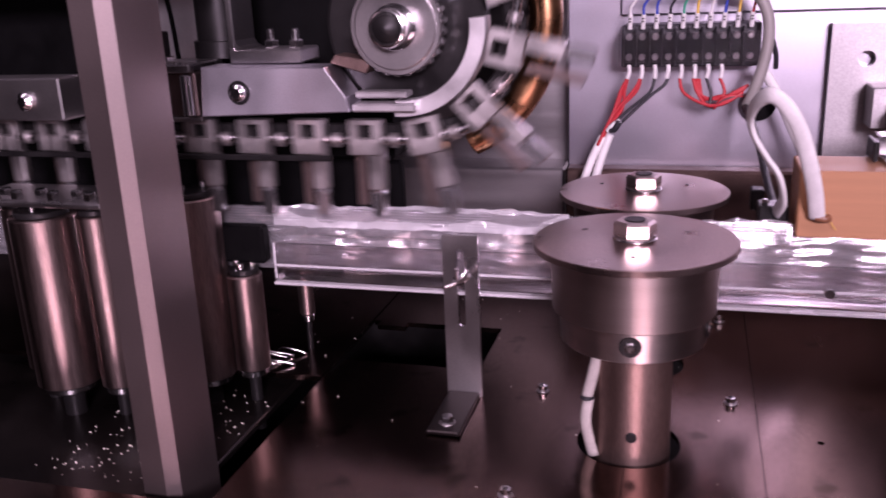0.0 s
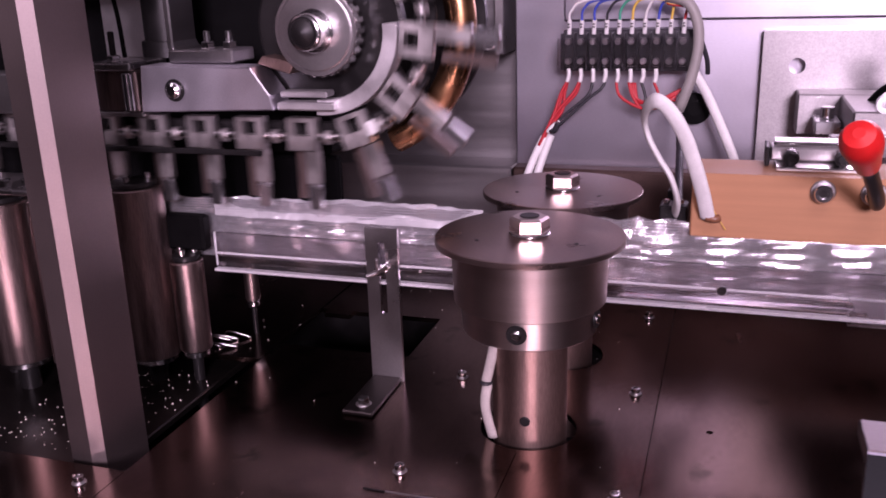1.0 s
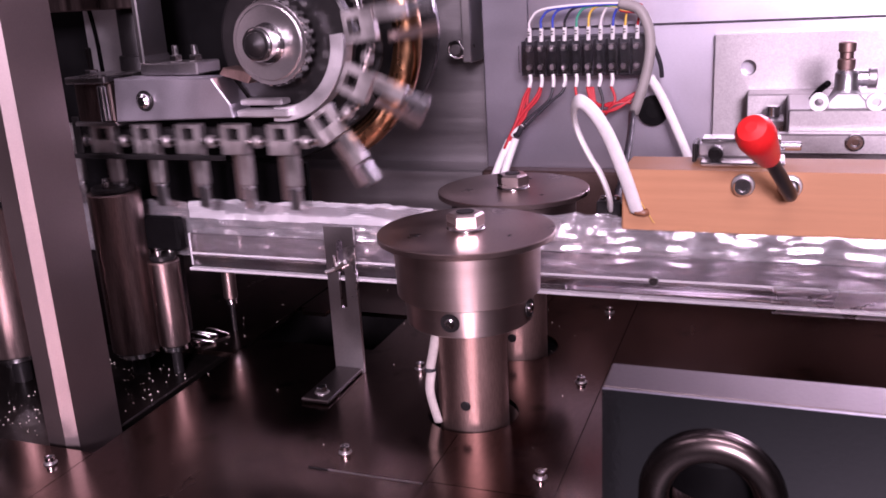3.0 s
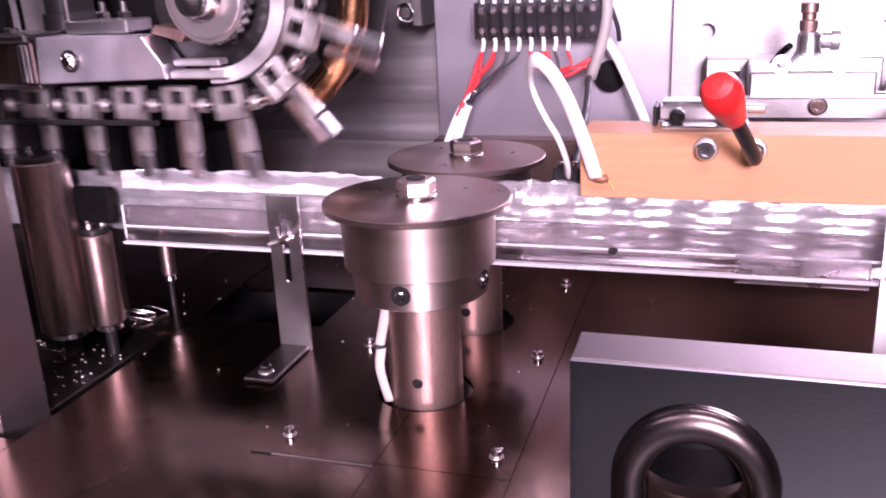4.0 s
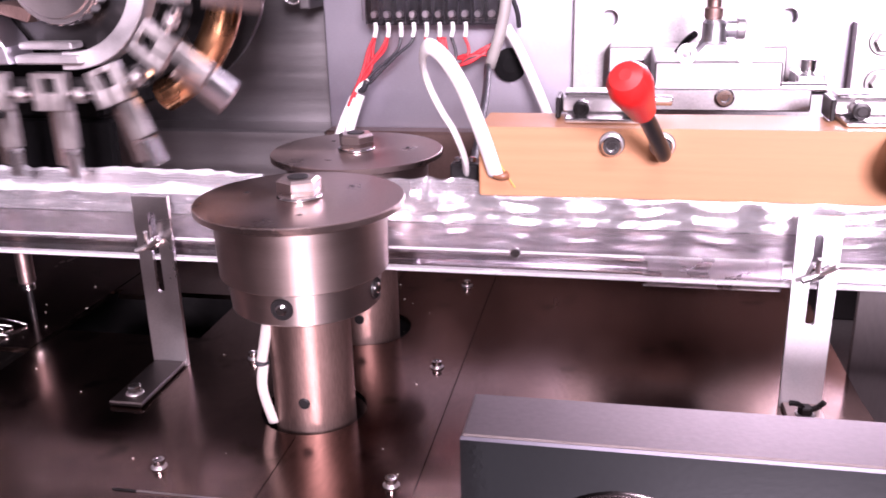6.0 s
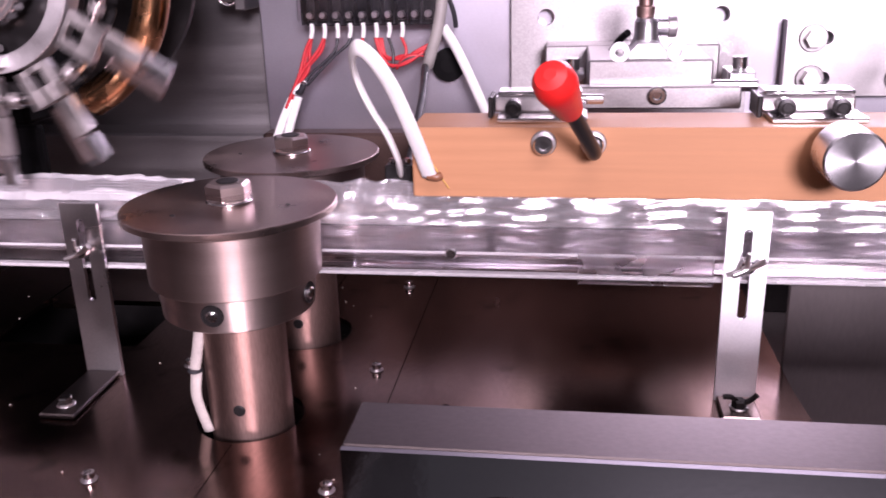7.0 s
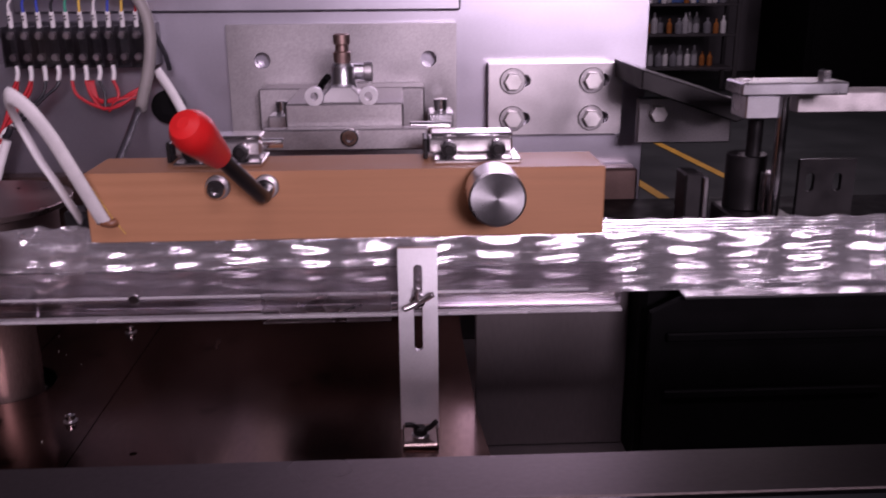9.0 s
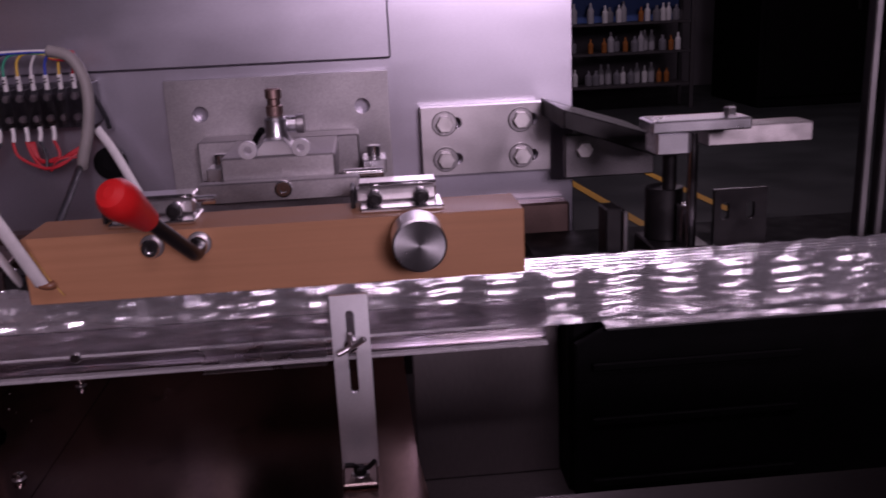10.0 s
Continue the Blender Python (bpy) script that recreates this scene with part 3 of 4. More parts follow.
# ---- front guard box ----
GX = 0.1180
guard = thing("guard_box", "mirror-polished steel guard box with satin top rim", "guard box", (0, 0, 0))
# rounded reflection in the front plate, built as opening, collar, tube, cap and backing
AX = 0.1455
arch = [(AX + 0.0140 * math.cos(math.pi * k / 16), 0.1535 + 0.0140 * math.sin(math.pi * k / 16)) for k in range(17)]
part("front_plate", sheet(bm_new(), [(GX, -0.05), (0.95, -0.05), (0.95, 0.1797), (GX, 0.1797)], [arch + [(AX - 0.0140, -0.02), (AX + 0.0140, -0.02)]], 0.0012, pose(0, 0.1888, 0, 90, 0, 0)), GUARDM, guard)
part("top_rim", box(bm_new(), GX, 0.95, 0.1903, 0.205, 0.176, 0.1799, 0.0003), RIM, guard)
part("end_plate", box(bm_new(), GX, GX + 0.0015, 0.1903, 0.2200, -0.05, 0.1100, 0.0005), GUARDM, guard)
part("back_plate", box(bm_new(), GX, 0.95, 0.2203, 0.2230, -0.05, 0.1100, 0.0006), RIM, guard)
collar = [(AX - 0.0142, 0.1880, z) for z in (-0.02, 0.06, 0.11, 0.14)]
collar += [(AX + 0.0142 * math.cos(math.pi * (1 - k / 12)), 0.1880, 0.1525 + 0.0150 * math.sin(math.pi * (1 - k / 12))) for k in range(13)]
collar += [(AX + 0.0142, 0.1880, z) for z in (0.14, 0.11, 0.06, -0.02)]
part("reflection_collar", tube(bm_new(), collar, 0.0040, 14, 0.8), COLLARM, guard, "rounded brown collar shaped after a reflection in the polished plate")
part("reflection_tube", rod(bm_new(), 0.0112, 0.190, (AX, 0.2050, -0.045), "z", 40), TUBEM, guard, "brown tube shaped after a reflection in the polished plate")
part("reflection_cap", lathe(bm_new(), [(0.0134, 0.1500), (0.0140, 0.1506), (0.0140, 0.1600), (0.0125, 0.1620)], (AX, 0.2050, 0), "z", 40), BLACK, guard, "black cap for the dark band of the reflection")
part("reflection_backing", box(bm_new(), GX + 0.003, 0.170, 0.2190, 0.2200, -0.05, 0.1500, 0.0003), BLACK, guard, "black backing behind the modelled reflection")

# ---- toggle clamps on the block, valve fitting ----


def clamp(x0, x1):
    ob = thing("rail_clamp", "bright steel rail clamp with two bolts on the block", "clamp", (0, 0, 0), "rail clamps")
    part("base", box(bm_new(), x0 + 0.003, x1, 0.566, 0.598, BZ1 + 0.0003, BZ1 + 0.0030, 0.0006), BRIGHT, ob)
    part("rail", box(bm_new(), x0, x1 - 0.003, 0.584, 0.600, BZ1 + 0.0034, BZ1 + 0.0120, 0.0012), STEEL, ob)
    part("cap", box(bm_new(), x0 + 0.002, x1 - 0.003, 0.586, 0.604, BZ1 + 0.0124, BZ1 + 0.0150, 0.0008), BRIGHT, ob)
    for x in (x0 + 0.012, x1 - 0.013):
        part("bolt", rod(bm_new(), 0.0046, 0.0075, (x, 0.5755, BZ1 + 0.0075), "y", 20), BRIGHT, ob)
        part("bolt_head", lathe(bm_new(), [(0.0026, 0), (0.0030, 0.0005), (0.0046, 0.0008), (0.0048, 0.004)], (x, 0.5712, BZ1 + 0.0075), "y", 18), BLACKM, ob)
    part("end_stop", box(bm_new(), x0 - 0.003, x0 - 0.0003, 0.578, 0.602, BZ1 + 0.0010, BZ1 + 0.0130, 0.0006), BLACKM, ob)
    return ob


clamp(0.1095, 0.1635)
clamp(0.2600, 0.3137)
part("pin", rod(bm_new(), 0.0030, 0.020, (0.1530, 0.592, BZ1 + 0.0095), "x", 14), BRIGHT, valve)
part("guide_rod", rod(bm_new(), 0.0042, 0.030, (0.2500, 0.700, 0.1600), "x", 18), BRIGHT, valve)
for x in (0.1545, 0.2735):
    part("cap_screw", rod(bm_new(), 0.0052, 0.009, (x, 0.735, 0.1665), "z", 20), BRIGHT, valve)
    part("ear", box(bm_new(), x - 0.009, x + 0.009, 0.720, 0.7545, 0.1560, 0.1662, 0.0008), ALU, valve)
fit_ob = thing("air_fitting", "silver air fitting with flange ears on the slide block", "air fitting", (0, 0, 0))
for sx in (-1, 1):
    ear = sheet(bm_new(), circle_loop(0.2035 + sx * 0.0185, 0.1868, 0.0064, 20), [circle_loop(0.2035 + sx * 0.0185, 0.1868, 0.0030, 12)], 0.006, pose(0, 0.668, 0, 90, 0, 0))
    part("flange_ear", ear, ALU, fit_ob)
part("flange_web", prism(bm_new(), [(0.1905, 0.1822), (0.2165, 0.1822), (0.2150, 0.1880), (0.2105, 0.1930), (0.1965, 0.1930), (0.1920, 0.1880)], 0.669, 0.684, 0.0006), ALU, fit_ob)
part("body", lathe(bm_new(), [(0.0150, 0), (0.0150, 0.004), (0.0110, 0.006), (0.0080, 0.012), (0.0080, 0.022), (0.0066, 0.024)], (0.2035, 0.694, 0.1825), "z", 24), ALU, fit_ob)
part("elbow", rod(bm_new(), 0.0062, 0.019, (0.2035, 0.700, 0.2000), "x", 20), ALU, fit_ob)
part("elbow_cap", rod(bm_new(), 0.0072, 0.006, (0.2180, 0.700, 0.2000), "x", 20), DULL, fit_ob)
part("nipple", lathe(bm_new(), [(0.0055, 0), (0.0062, 0.002), (0.0062, 0.007), (0.0048, 0.008), (0.0048, 0.012), (0.0060, 0.013), (0.0060, 0.019), (0.0040, 0.020)], (0.2030, 0.700, 0.2066), "z", 18), ROLLER, fit_ob, "tarnished threaded nipple")
part("hose", tube(bm_new(), [(0.192, 0.705, 0.196), (0.187, 0.715, 0.190), (0.182, 0.725, 0.181)], 0.0025, 8), BLACK, fit_ob)

# ---- wiring at the terminal strip ----
wiring = thing("wire_bundle", "loose red, black and white wires below the terminal strip", "wires", (0, 0, 0))
X = [-0.050 + 0.0104 * i for i in range(10)]


def wire(points, r, material, name="wire", label="", flat=1.0, seg=8):
    return part(name, tube(bm_new(), points, r, seg, flat), material, wiring, label)


for i in range(8):
    wire([(X[i], 0.764, 0.2005), (X[i] + 0.0005, 0.763, 0.1950), (X[i] - 0.0010 + 0.0006 * (i % 3), 0.763, 0.1895)], 0.0018, WIRE["white"], "ferrule")
for i in range(10):
    wire([(X[i], 0.765, 0.2290), (X[i] + 0.0003, 0.764, 0.2350), (X[i] + 0.0006, 0.763, 0.2405)], 0.0019, WIRE["white"], "ferrule")
for i in range(10):
    for z in (0.2345, 0.2368):
        part("print_bar", box(bm_new(), X[i] - 0.0008, X[i] + 0.0012, 0.7612, 0.7619, z, z + 0.0011, 0.0), WIRE["black"], wiring)
tops = ("white", "blue", "blue", "black", "green", "yellow", "white", "blue", "yellow", "red")
for i in range(10):
    wire([(X[i] + 0.0006, 0.763, 0.2400), (X[i] + 0.002, 0.762, 0.248 + 0.0015 * (i % 3)), (X[i] * 0.85 + 0.010, 0.760, 0.257), (0.030, 0.758, 0.2585 - 0.0006 * i), (0.050, 0.757, 0.2500)], 0.0011, WIRE[tops[i]])
wire([(0.030, 0.757, 0.2590), (0.046, 0.755, 0.2535), (0.0545, 0.754, 0.2380), (0.0560, 0.753, 0.2180), (0.0520, 0.752, 0.1950), (0.0460, 0.752, 0.1760), (0.043, 0.756, 0.168)], 0.0046, GREYCABLE, "grey_cable", "thick grey sheathed cable")
wire([(0.0575, 0.760, 0.2250), (0.0630, 0.765, 0.2080), (0.0640, 0.770, 0.1960)], 0.0020, WIRE["black"])
for k, i in enumerate((0, 1)):
    wire([(X[i] - 0.001, 0.763, 0.1895), (X[i] - 0.006, 0.762, 0.1800), (-0.0610 + 0.002 * k, 0.760, 0.1640), (-0.0670, 0.758, 0.1500), (-0.0740, 0.756, 0.1350)], 0.0014, WIRE["red"])
for k in range(3):
    wire([(X[k % 2] - 0.0006, 0.764, 0.1900), (X[k % 2] - 0.0050 + 0.001 * k, 0.7635, 0.1790), (-0.0590 + 0.0022 * k, 0.762, 0.1650), (-0.0655, 0.760, 0.1500), (-0.0725, 0.758, 0.1360)], 0.0013, WIRE["red"])
for k in range(3):
    wire([(X[5] + 0.002 * k, 0.764, 0.1890), (0.0080 + 0.001 * k, 0.762, 0.1760 - 0.0015 * k), (0.0220, 0.760, 0.1730 + 0.0012 * k), (0.0350, 0.760, 0.1795 - 0.0015 * k), (0.0440, 0.762, 0.1840)], 0.0012, WIRE["red"])
wire([(X[2], 0.763, 0.1895), (X[2] - 0.004, 0.761, 0.1780), (-0.0520, 0.760, 0.1620), (-0.0620, 0.758, 0.1510)], 0.0013, WIRE["black"])
wire([(X[3], 0.763, 0.1895), (X[3] - 0.003, 0.761, 0.1840), (-0.0330, 0.760, 0.1750), (-0.0560, 0.758, 0.1530)], 0.0013, WIRE["black"])
for k, i in enumerate((4, 5, 6, 7)):
    wire([(X[i] - 0.001, 0.763, 0.1895), (X[i] + 0.003, 0.760, 0.1780), (0.0120 + 0.002 * k, 0.757, 0.1690 - 0.001 * k), (0.0260, 0.756, 0.1700 + 0.0016 * k), (0.0400, 0.758, 0.1790 - 0.001 * k)], 0.0013, WIRE["red" if k != 2 else "black"])
wire([(-0.0590, 0.759, 0.1540), (-0.0640, 0.757, 0.1490), (-0.0600, 0.753, 0.1490), (-0.0560, 0.752, 0.1560)], 0.0026, WIRE["black"], "cable_tie")
wire([(-0.0560, 0.757, 0.1560), (-0.0620, 0.755, 0.1520), (-0.0660, 0.756, 0.1470)], 0.0020, WIRE["white"])
wire([(-0.0700, 0.760, 0.1420), (-0.0780, 0.757, 0.1250), (-0.0850, 0.752, 0.1050)], 0.0036, SLEEVE, "sleeve", "white fibreglass sleeve")
wire([(-0.0640, 0.760, 0.1440), (-0.0700, 0.756, 0.1260), (-0.0760, 0.750, 0.1050)], 0.0036, SLEEVE, "sleeve", "white fibreglass sleeve")
wire([(0.0540, 0.770, 0.1960), (0.0640, 0.768, 0.1800), (0.0760, 0.764, 0.1560), (0.0880, 0.758, 0.1300), (0.0920, 0.750, 0.1150)], 0.0042, SLEEVE, "sleeve", "white fibreglass sleeve", 0.5)
wire([(0.0750, 0.5515, 0.1325), (0.0715, 0.5420, 0.1500), (0.0660, 0.5340, 0.1700), (0.0600, 0.5290, 0.1870), (0.0520, 0.5265, 0.2010), (0.0440, 0.5270, 0.2075),
      (0.0375, 0.5380, 0.2030), (0.0345, 0.5520, 0.1920), (0.0375, 0.5560, 0.1800), (0.0450, 0.5510, 0.1680), (0.0520, 0.5480, 0.1580), (0.0560, 0.5560, 0.1420), (0.0540, 0.5720, 0.1300)],
     0.0046, SLEEVE, "sleeve", "white fibreglass sleeve bent in a loop to the block", 0.42, 10)
wire([(0.0420, 0.7500, 0.1680), (0.0480, 0.7000, 0.1560), (0.0520, 0.6400, 0.1380), (0.0545, 0.6000, 0.1290), (0.0540, 0.5720, 0.1300)], 0.0028, WIRE["black"])
wire([(0.0740, 0.5515, 0.1330), (0.0790, 0.5510, 0.1322), (0.0815, 0.5525, 0.1326)], 0.0026, WIRE["brown"], "sleeve_end")
wire([(0.0700, 0.5535, 0.1520), (0.0790, 0.5525, 0.1360), (0.0860, 0.5530, 0.1250)], 0.00025, WIRE["yellow"], "loose_strand", seg=6)
part("grommet", lathe(bm_new(), [(0.006, 0), (0.0135, 0.001), (0.0135, 0.006), (0.0115, 0.0095)], (0.0545, 0.7895, 0.1640), "y", 28), BLACK, wiring, "black rubber grommet in the wall")
part("wall_clip", box(bm_new(), 0.0440, 0.0530, 0.6500, 0.6640, 0.1100, 0.1250, 0.001), BLACKM, wiring)

# a small dark lug at the block's end
lug = thing("sensor_lug", "small dark sensor lug with two screws beside the block", "sensor", (0, 0, 0))
part("body", box(bm_new(), 0.0440, 0.0617, 0.574, 0.592, 0.1225, 0.1330, 0.001), BLACKM, lug)
for x in (0.048, 0.057):
    part("screw", rod(bm_new(), 0.0022, 0.003, (x, 0.580, 0.1332), seg=12), BRIGHT, lug)

# ties at the first wheel's column
tie = single("cable_sleeve", tube(tube(bm_new(), [(-0.0440, 0.4890, 0.0700), (-0.0480, 0.4885, 0.0500), (-0.0510, 0.4880, 0.0365)], 0.0034, 8, 0.5),
                                  [(-0.0500, 0.4880, 0.0355), (-0.0515, 0.4870, 0.0200), (-0.0470, 0.4880, -0.002)], 0.0034, 8, 0.5), OLDSLEEVE, "off-white sleeve beside the column", "cable sleeve")
single("cable_tie", rod(bm_new(), 0.0042, 0.0018, (-0.0508, 0.4880, 0.0352), seg=14), WIRE["black"], "black tie round the white sleeve", "cable tie")

# ---- screws and debris on the bed ----
for x, y in ((0.0340, 0.5670), (-0.0890, 0.4310), (-0.0895, 0.5625), (0.0370, 0.4335), (0.0295, 0.7120), (-0.2690, 0.3700)):
    sc = thing("bed_screw", "small bright screw in the bed", "screw", (x, y, 0.0002), "bed screws")
    part("washer", rod(bm_new(), 0.0044, 0.0008, seg=18), STEEL, sc)
    part("head", lathe(bm_new(), [(0.0030, 0.0009), (0.0031, 0.0012), (0.0031, 0.0046), (0.0018, 0.0048), (0.0016, 0.003)], seg=16), BRIGHT, sc)
bm = bm_new()
rng = random.Random(5)
for k in range(230):
    far = rng.random() < 0.72
    x, y, z = (rng.uniform(-0.40, -0.285), rng.uniform(0.42, 0.552), -0.016) if far else (rng.uniform(-0.34, 0.06), rng.uniform(0.42, 0.74), 0.0002)
    r = rng.uniform(0.0003, 0.0010) * (1 if far else 0.7)
    if not far and (-0.156 < x < -0.126 and y < 0.56 or x < -0.25 and y < 0.56 or -0.25 < x < -0.138 and 0.585 < y < 0.67):
        continue
    m = Matrix.Translation((x, y, z + r * 0.5)) @ pose(0, 0, 0, rng.uniform(0, 90), rng.uniform(0, 90), rng.uniform(0, 90))
    bmesh.ops.create_icosphere(bm, subdivisions=1, radius=r, matrix=m @ Matrix.Diagonal((1, 0.6, 0.5, 1)))
single("crumbs", bm, CRUMB, "pale crumbs of powder and trimmings scattered on the bed", "crumbs", kind="stuff")
bm = bm_new()
for k in range(9):
    x, y = rng.uniform(-0.345, -0.300), rng.uniform(0.565, 0.600)
    tube(bm, [(x, y, 0.0008), (x + 0.008, y - 0.003, 0.004 + 0.003 * rng.random()), (x + 0.018 + 0.01 * rng.random(), y + 0.004 * rng.random(), 0.0008)], 0.0012, 5, 0.3)
single("film_trimmings", bm, BRIGHT, "crumpled shiny film trimmings beside the drip tray", "trimmings", kind="stuff")

# ---- left column ----
cbm = bm_new()
cp = [(-0.2950, 0.3955), (-0.2805, 0.3955), (-0.2735, 0.4005), (-0.2740, 0.4415), (-0.2950, 0.4415)]
sheet(cbm, cp, [], 0.70, pose(0, 0, 0.66))
single("square_column", cbm, COLUMN, "satin steel square column with one bevelled edge standing in a slot", "column")

# ---- vertical rollers ----


def roller(x, y, r, z0, z1, lean=0.0):
    ob = thing("vertical_roller", "brown-tinted steel sealing roller with screwed cap", "roller", (x, y, z0), "vertical rollers")
    ob.rotation_euler[1] = radians(lean)
    h = z1 - z0
    part("barrel", rod(bm_new(), r, h, seg=40, bevel=0.001), SHADEROLL, ob)
    part("spindle", rod(bm_new(), r * 0.35, 0.05, (0, 0, -0.05), seg=16), BLACKM, ob)
    part("foot_ring", rod(bm_new(), r * 0.8, 0.005, (0, 0, -0.0055), seg=24), BRIGHT, ob)
    part("cap", rod(bm_new(), r * 0.82, 0.004, (0, 0, h + 0.0002), seg=28), BLACKM, ob)
    for a in (40, 160, 280):
        part("screw", rod(bm_new(), 0.0026, 0.005, (r * 0.5 * math.cos(radians(a)), r * 0.5 * math.sin(radians(a)), h + 0.0043), seg=12), BRIGHT, ob)
    return ob


roller(-0.3310, 0.5370, 0.0205, 0.006, 0.139)
roller(-0.2990, 0.5440, 0.0125, 0.010, 0.082)
roller(-0.2800, 0.6020, 0.0060, 0.030, 0.094)
roller(-0.4220, 0.500, 0.0225, 0.010, 0.133)
roller(-0.3840, 0.505, 0.0130, 0.008, 0.133)
roller(-0.455, 0.520, 0.0150, 0.010, 0.133)
nip = thing("nip_block", "black block under the film at the trough's mouth", "guide block", (0, 0, 0))
part("body", box(bm_new(), -0.345, -0.281, 0.5725, 0.600, 0.097, 0.115, 0.002), BLACKM, nip)
part("front_cheek", box(bm_new(), -0.3350, -0.2815, 0.5440, 0.5550, 0.0890, 0.1160, 0.002), BLACK, nip)
part("cheek_web", box(bm_new(), -0.3350, -0.3250, 0.5552, 0.5724, 0.0890, 0.0990, 0.001), BLACKM, nip)
part("support", box(bm_new(), -0.330, -0.318, 0.580, 0.595, 0.0004, 0.0965, 0.001), BLACKM, nip)
tray = thing("roller_tray", "bright roller end plate with clutter of screws", "plate", (0, 0, 0))
part("plate", box(bm_new(), -0.470, -0.360, 0.480, 0.530, 0.1425, 0.1465, 0.001), STEEL, tray)
for k in range(7):
    part("screw", hexnut(bm_new(), 0.0040, 0.006, (-0.455 + 0.014 * k, 0.486 + 0.006 * (k % 2), 0.1467)), BRIGHT, tray)

# ---- feed chain: wheel, guide arm, brass guide ----
HUB, RAD, PITCH = (-0.171, 0.249), 0.068, 0.039
wheel = thing("sprocket_assembly", "bright steel chain wheel with a dark domed shaft end", "sprocket", (HUB[0], 0, HUB[1]))
bm = bm_new()
pts = []
for k in range(26):
    a0 = 2 * math.pi * k / 26
    pts += [(0.0272 * math.cos(a0), 0.0272 * math.sin(a0)), (0.0296 * math.cos(a0 + 0.06), 0.0296 * math.sin(a0 + 0.06)), (0.0296 * math.cos(a0 + 0.13), 0.0296 * math.sin(a0 + 0.13)), (0.0272 * math.cos(a0 + 0.19), 0.0272 * math.sin(a0 + 0.19))]
prism(bm, pts, 0.5290, 0.5390, 0.0004)
GEAR = part("gear", bm, BRIGHT, wheel, "bright toothed steel gear")
part("groove_ring", lathe(bm_new(), [(0.0248, 0), (0.0258, 0.0007), (0.0258, 0.0020), (0.0253, 0.0028)], (0, 0.5262, 0), "y", 48), STEEL, GEAR)
part("washer", rod(bm_new(), 0.0140, 0.002, (0, 0.5240, 0), "y", 32), BRIGHT, GEAR)
part("face_plate", rod(bm_new(), 0.0284, 0.0014, (0, 0.5273, 0), "y", 56), STEEL, GEAR)
part("shaft_collar", lathe(bm_new(), [(0.0097, 0), (0.0108, 0.0004), (0.0116, 0.0016), (0.0116, 0.0100), (0.0112, 0.0130)], (0, 0.5108, 0), "y", 32), BRIGHT, GEAR)
part("shaft", rod(bm_new(), 0.0082, 0.33, (0, 0.5140, 0), "y", 24), BLACKM, wheel)
part("shaft_dome", lathe(bm_new(), [(0.0010, 0), (0.0050, 0.0010), (0.0080, 0.0032), (0.0095, 0.0065), (0.0095, 0.0090)], (0, 0.5060, 0), "y", 28), BLACKM, wheel, "dark domed shaft end")
part("sprocket", lathe(bm_new(), [(0.050, 0), (0.052, 0.001), (0.052, 0.009), (0.050, 0.010)], (0, 0.5480, 0), "y", 48), BLACKM, wheel)


def arc_band(bm, r0, r1, a0, a1, y0, y1, steps=28):
    pts = [(r1 * math.cos(radians(a0 + (a1 - a0) * i / steps)), r1 * math.sin(radians(a0 + (a1 - a0) * i / steps))) for i in range(steps + 1)]
    pts += [(r0 * math.cos(radians(a1 - (a1 - a0) * i / steps)), r0 * math.sin(radians(a1 - (a1 - a0) * i / steps))) for i in range(steps + 1)]
    return prism(bm, pts, y0, y1, 0.0005)


guide = thing("brass_guide", "curved brass guide rail round the chain wheel", "guide rail", (HUB[0], 0, HUB[1]))
bm = bm_new()
tube(bm, [(0.0835 * math.cos(radians(a)), 0.574, 0.0835 * math.sin(radians(a))) for a in range(-66, 40, 9)], 0.0105, 14)
part("rail", bm, BRASS, guide)
part("stay", rod(bm_new(), 0.005, 0.26, (0.055, 0.585, 0.066), "y", 16), BLACKM, guide)
part("inner_guide", arc_band(bm_new(), 0.0445, 0.0545, -95, 5, 0.5310, 0.5460), SATIN, guide, "bright curved inner guide")
part("back_plate", arc_band(bm_new(), 0.020, 0.085, -60, 95, 0.6300, 0.6360), BLACKM, guide)

arm = thing("guide_arm", "steel chain guide arm with a recessed bolt", "guide arm", (0, 0, 0))
part("bar", prism(bm_new(), [(-0.303, 0.1960), (-0.2015, 0.1990), (-0.2030, 0.2085), (-0.216, 0.2265), (-0.300, 0.2275)], 0.520, 0.545, 0.0008), ARMM, arm)
part("bolt_recess", rod(bm_new(), 0.0076, 0.001, (-0.2745, 0.5190, 0.2115), "y", 28), BLACKM, arm)
part("bolt", lathe(bm_new(), [(0.0032, 0), (0.0052, 0.0012), (0.0056, 0.002), (0.0056, 0.004)], (-0.2745, 0.5152, 0.2115), "y", 24), BRIGHT, arm)
part("lower_strip", box(bm_new(), -0.2010, -0.160, 0.524, 0.540, 0.1985, 0.2035, 0.001), SATIN, arm)
part("upper_strip", box(bm_new(), -0.2000, -0.166, 0.528, 0.541, 0.2065, 0.2105, 0.001), SATIN, arm)
part("upper_wedge", prism(bm_new(), [(-0.2160, 0.2280), (-0.1930, 0.2215), (-0.1880, 0.2290), (-0.2120, 0.2330)], 0.530, 0.556, 0.0006), ROLLER, arm, "tan wedge behind the arm")
part("end_block", box(bm_new(), -0.3395, -0.3060, 0.522, 0.560, 0.1960, 0.2240, 0.001), SHADEROLL, arm)
part("end_pin", rod(bm_new(), 0.0040, 0.026, (-0.3110, 0.5195, 0.1970), "z", 18), BRIGHT, arm)
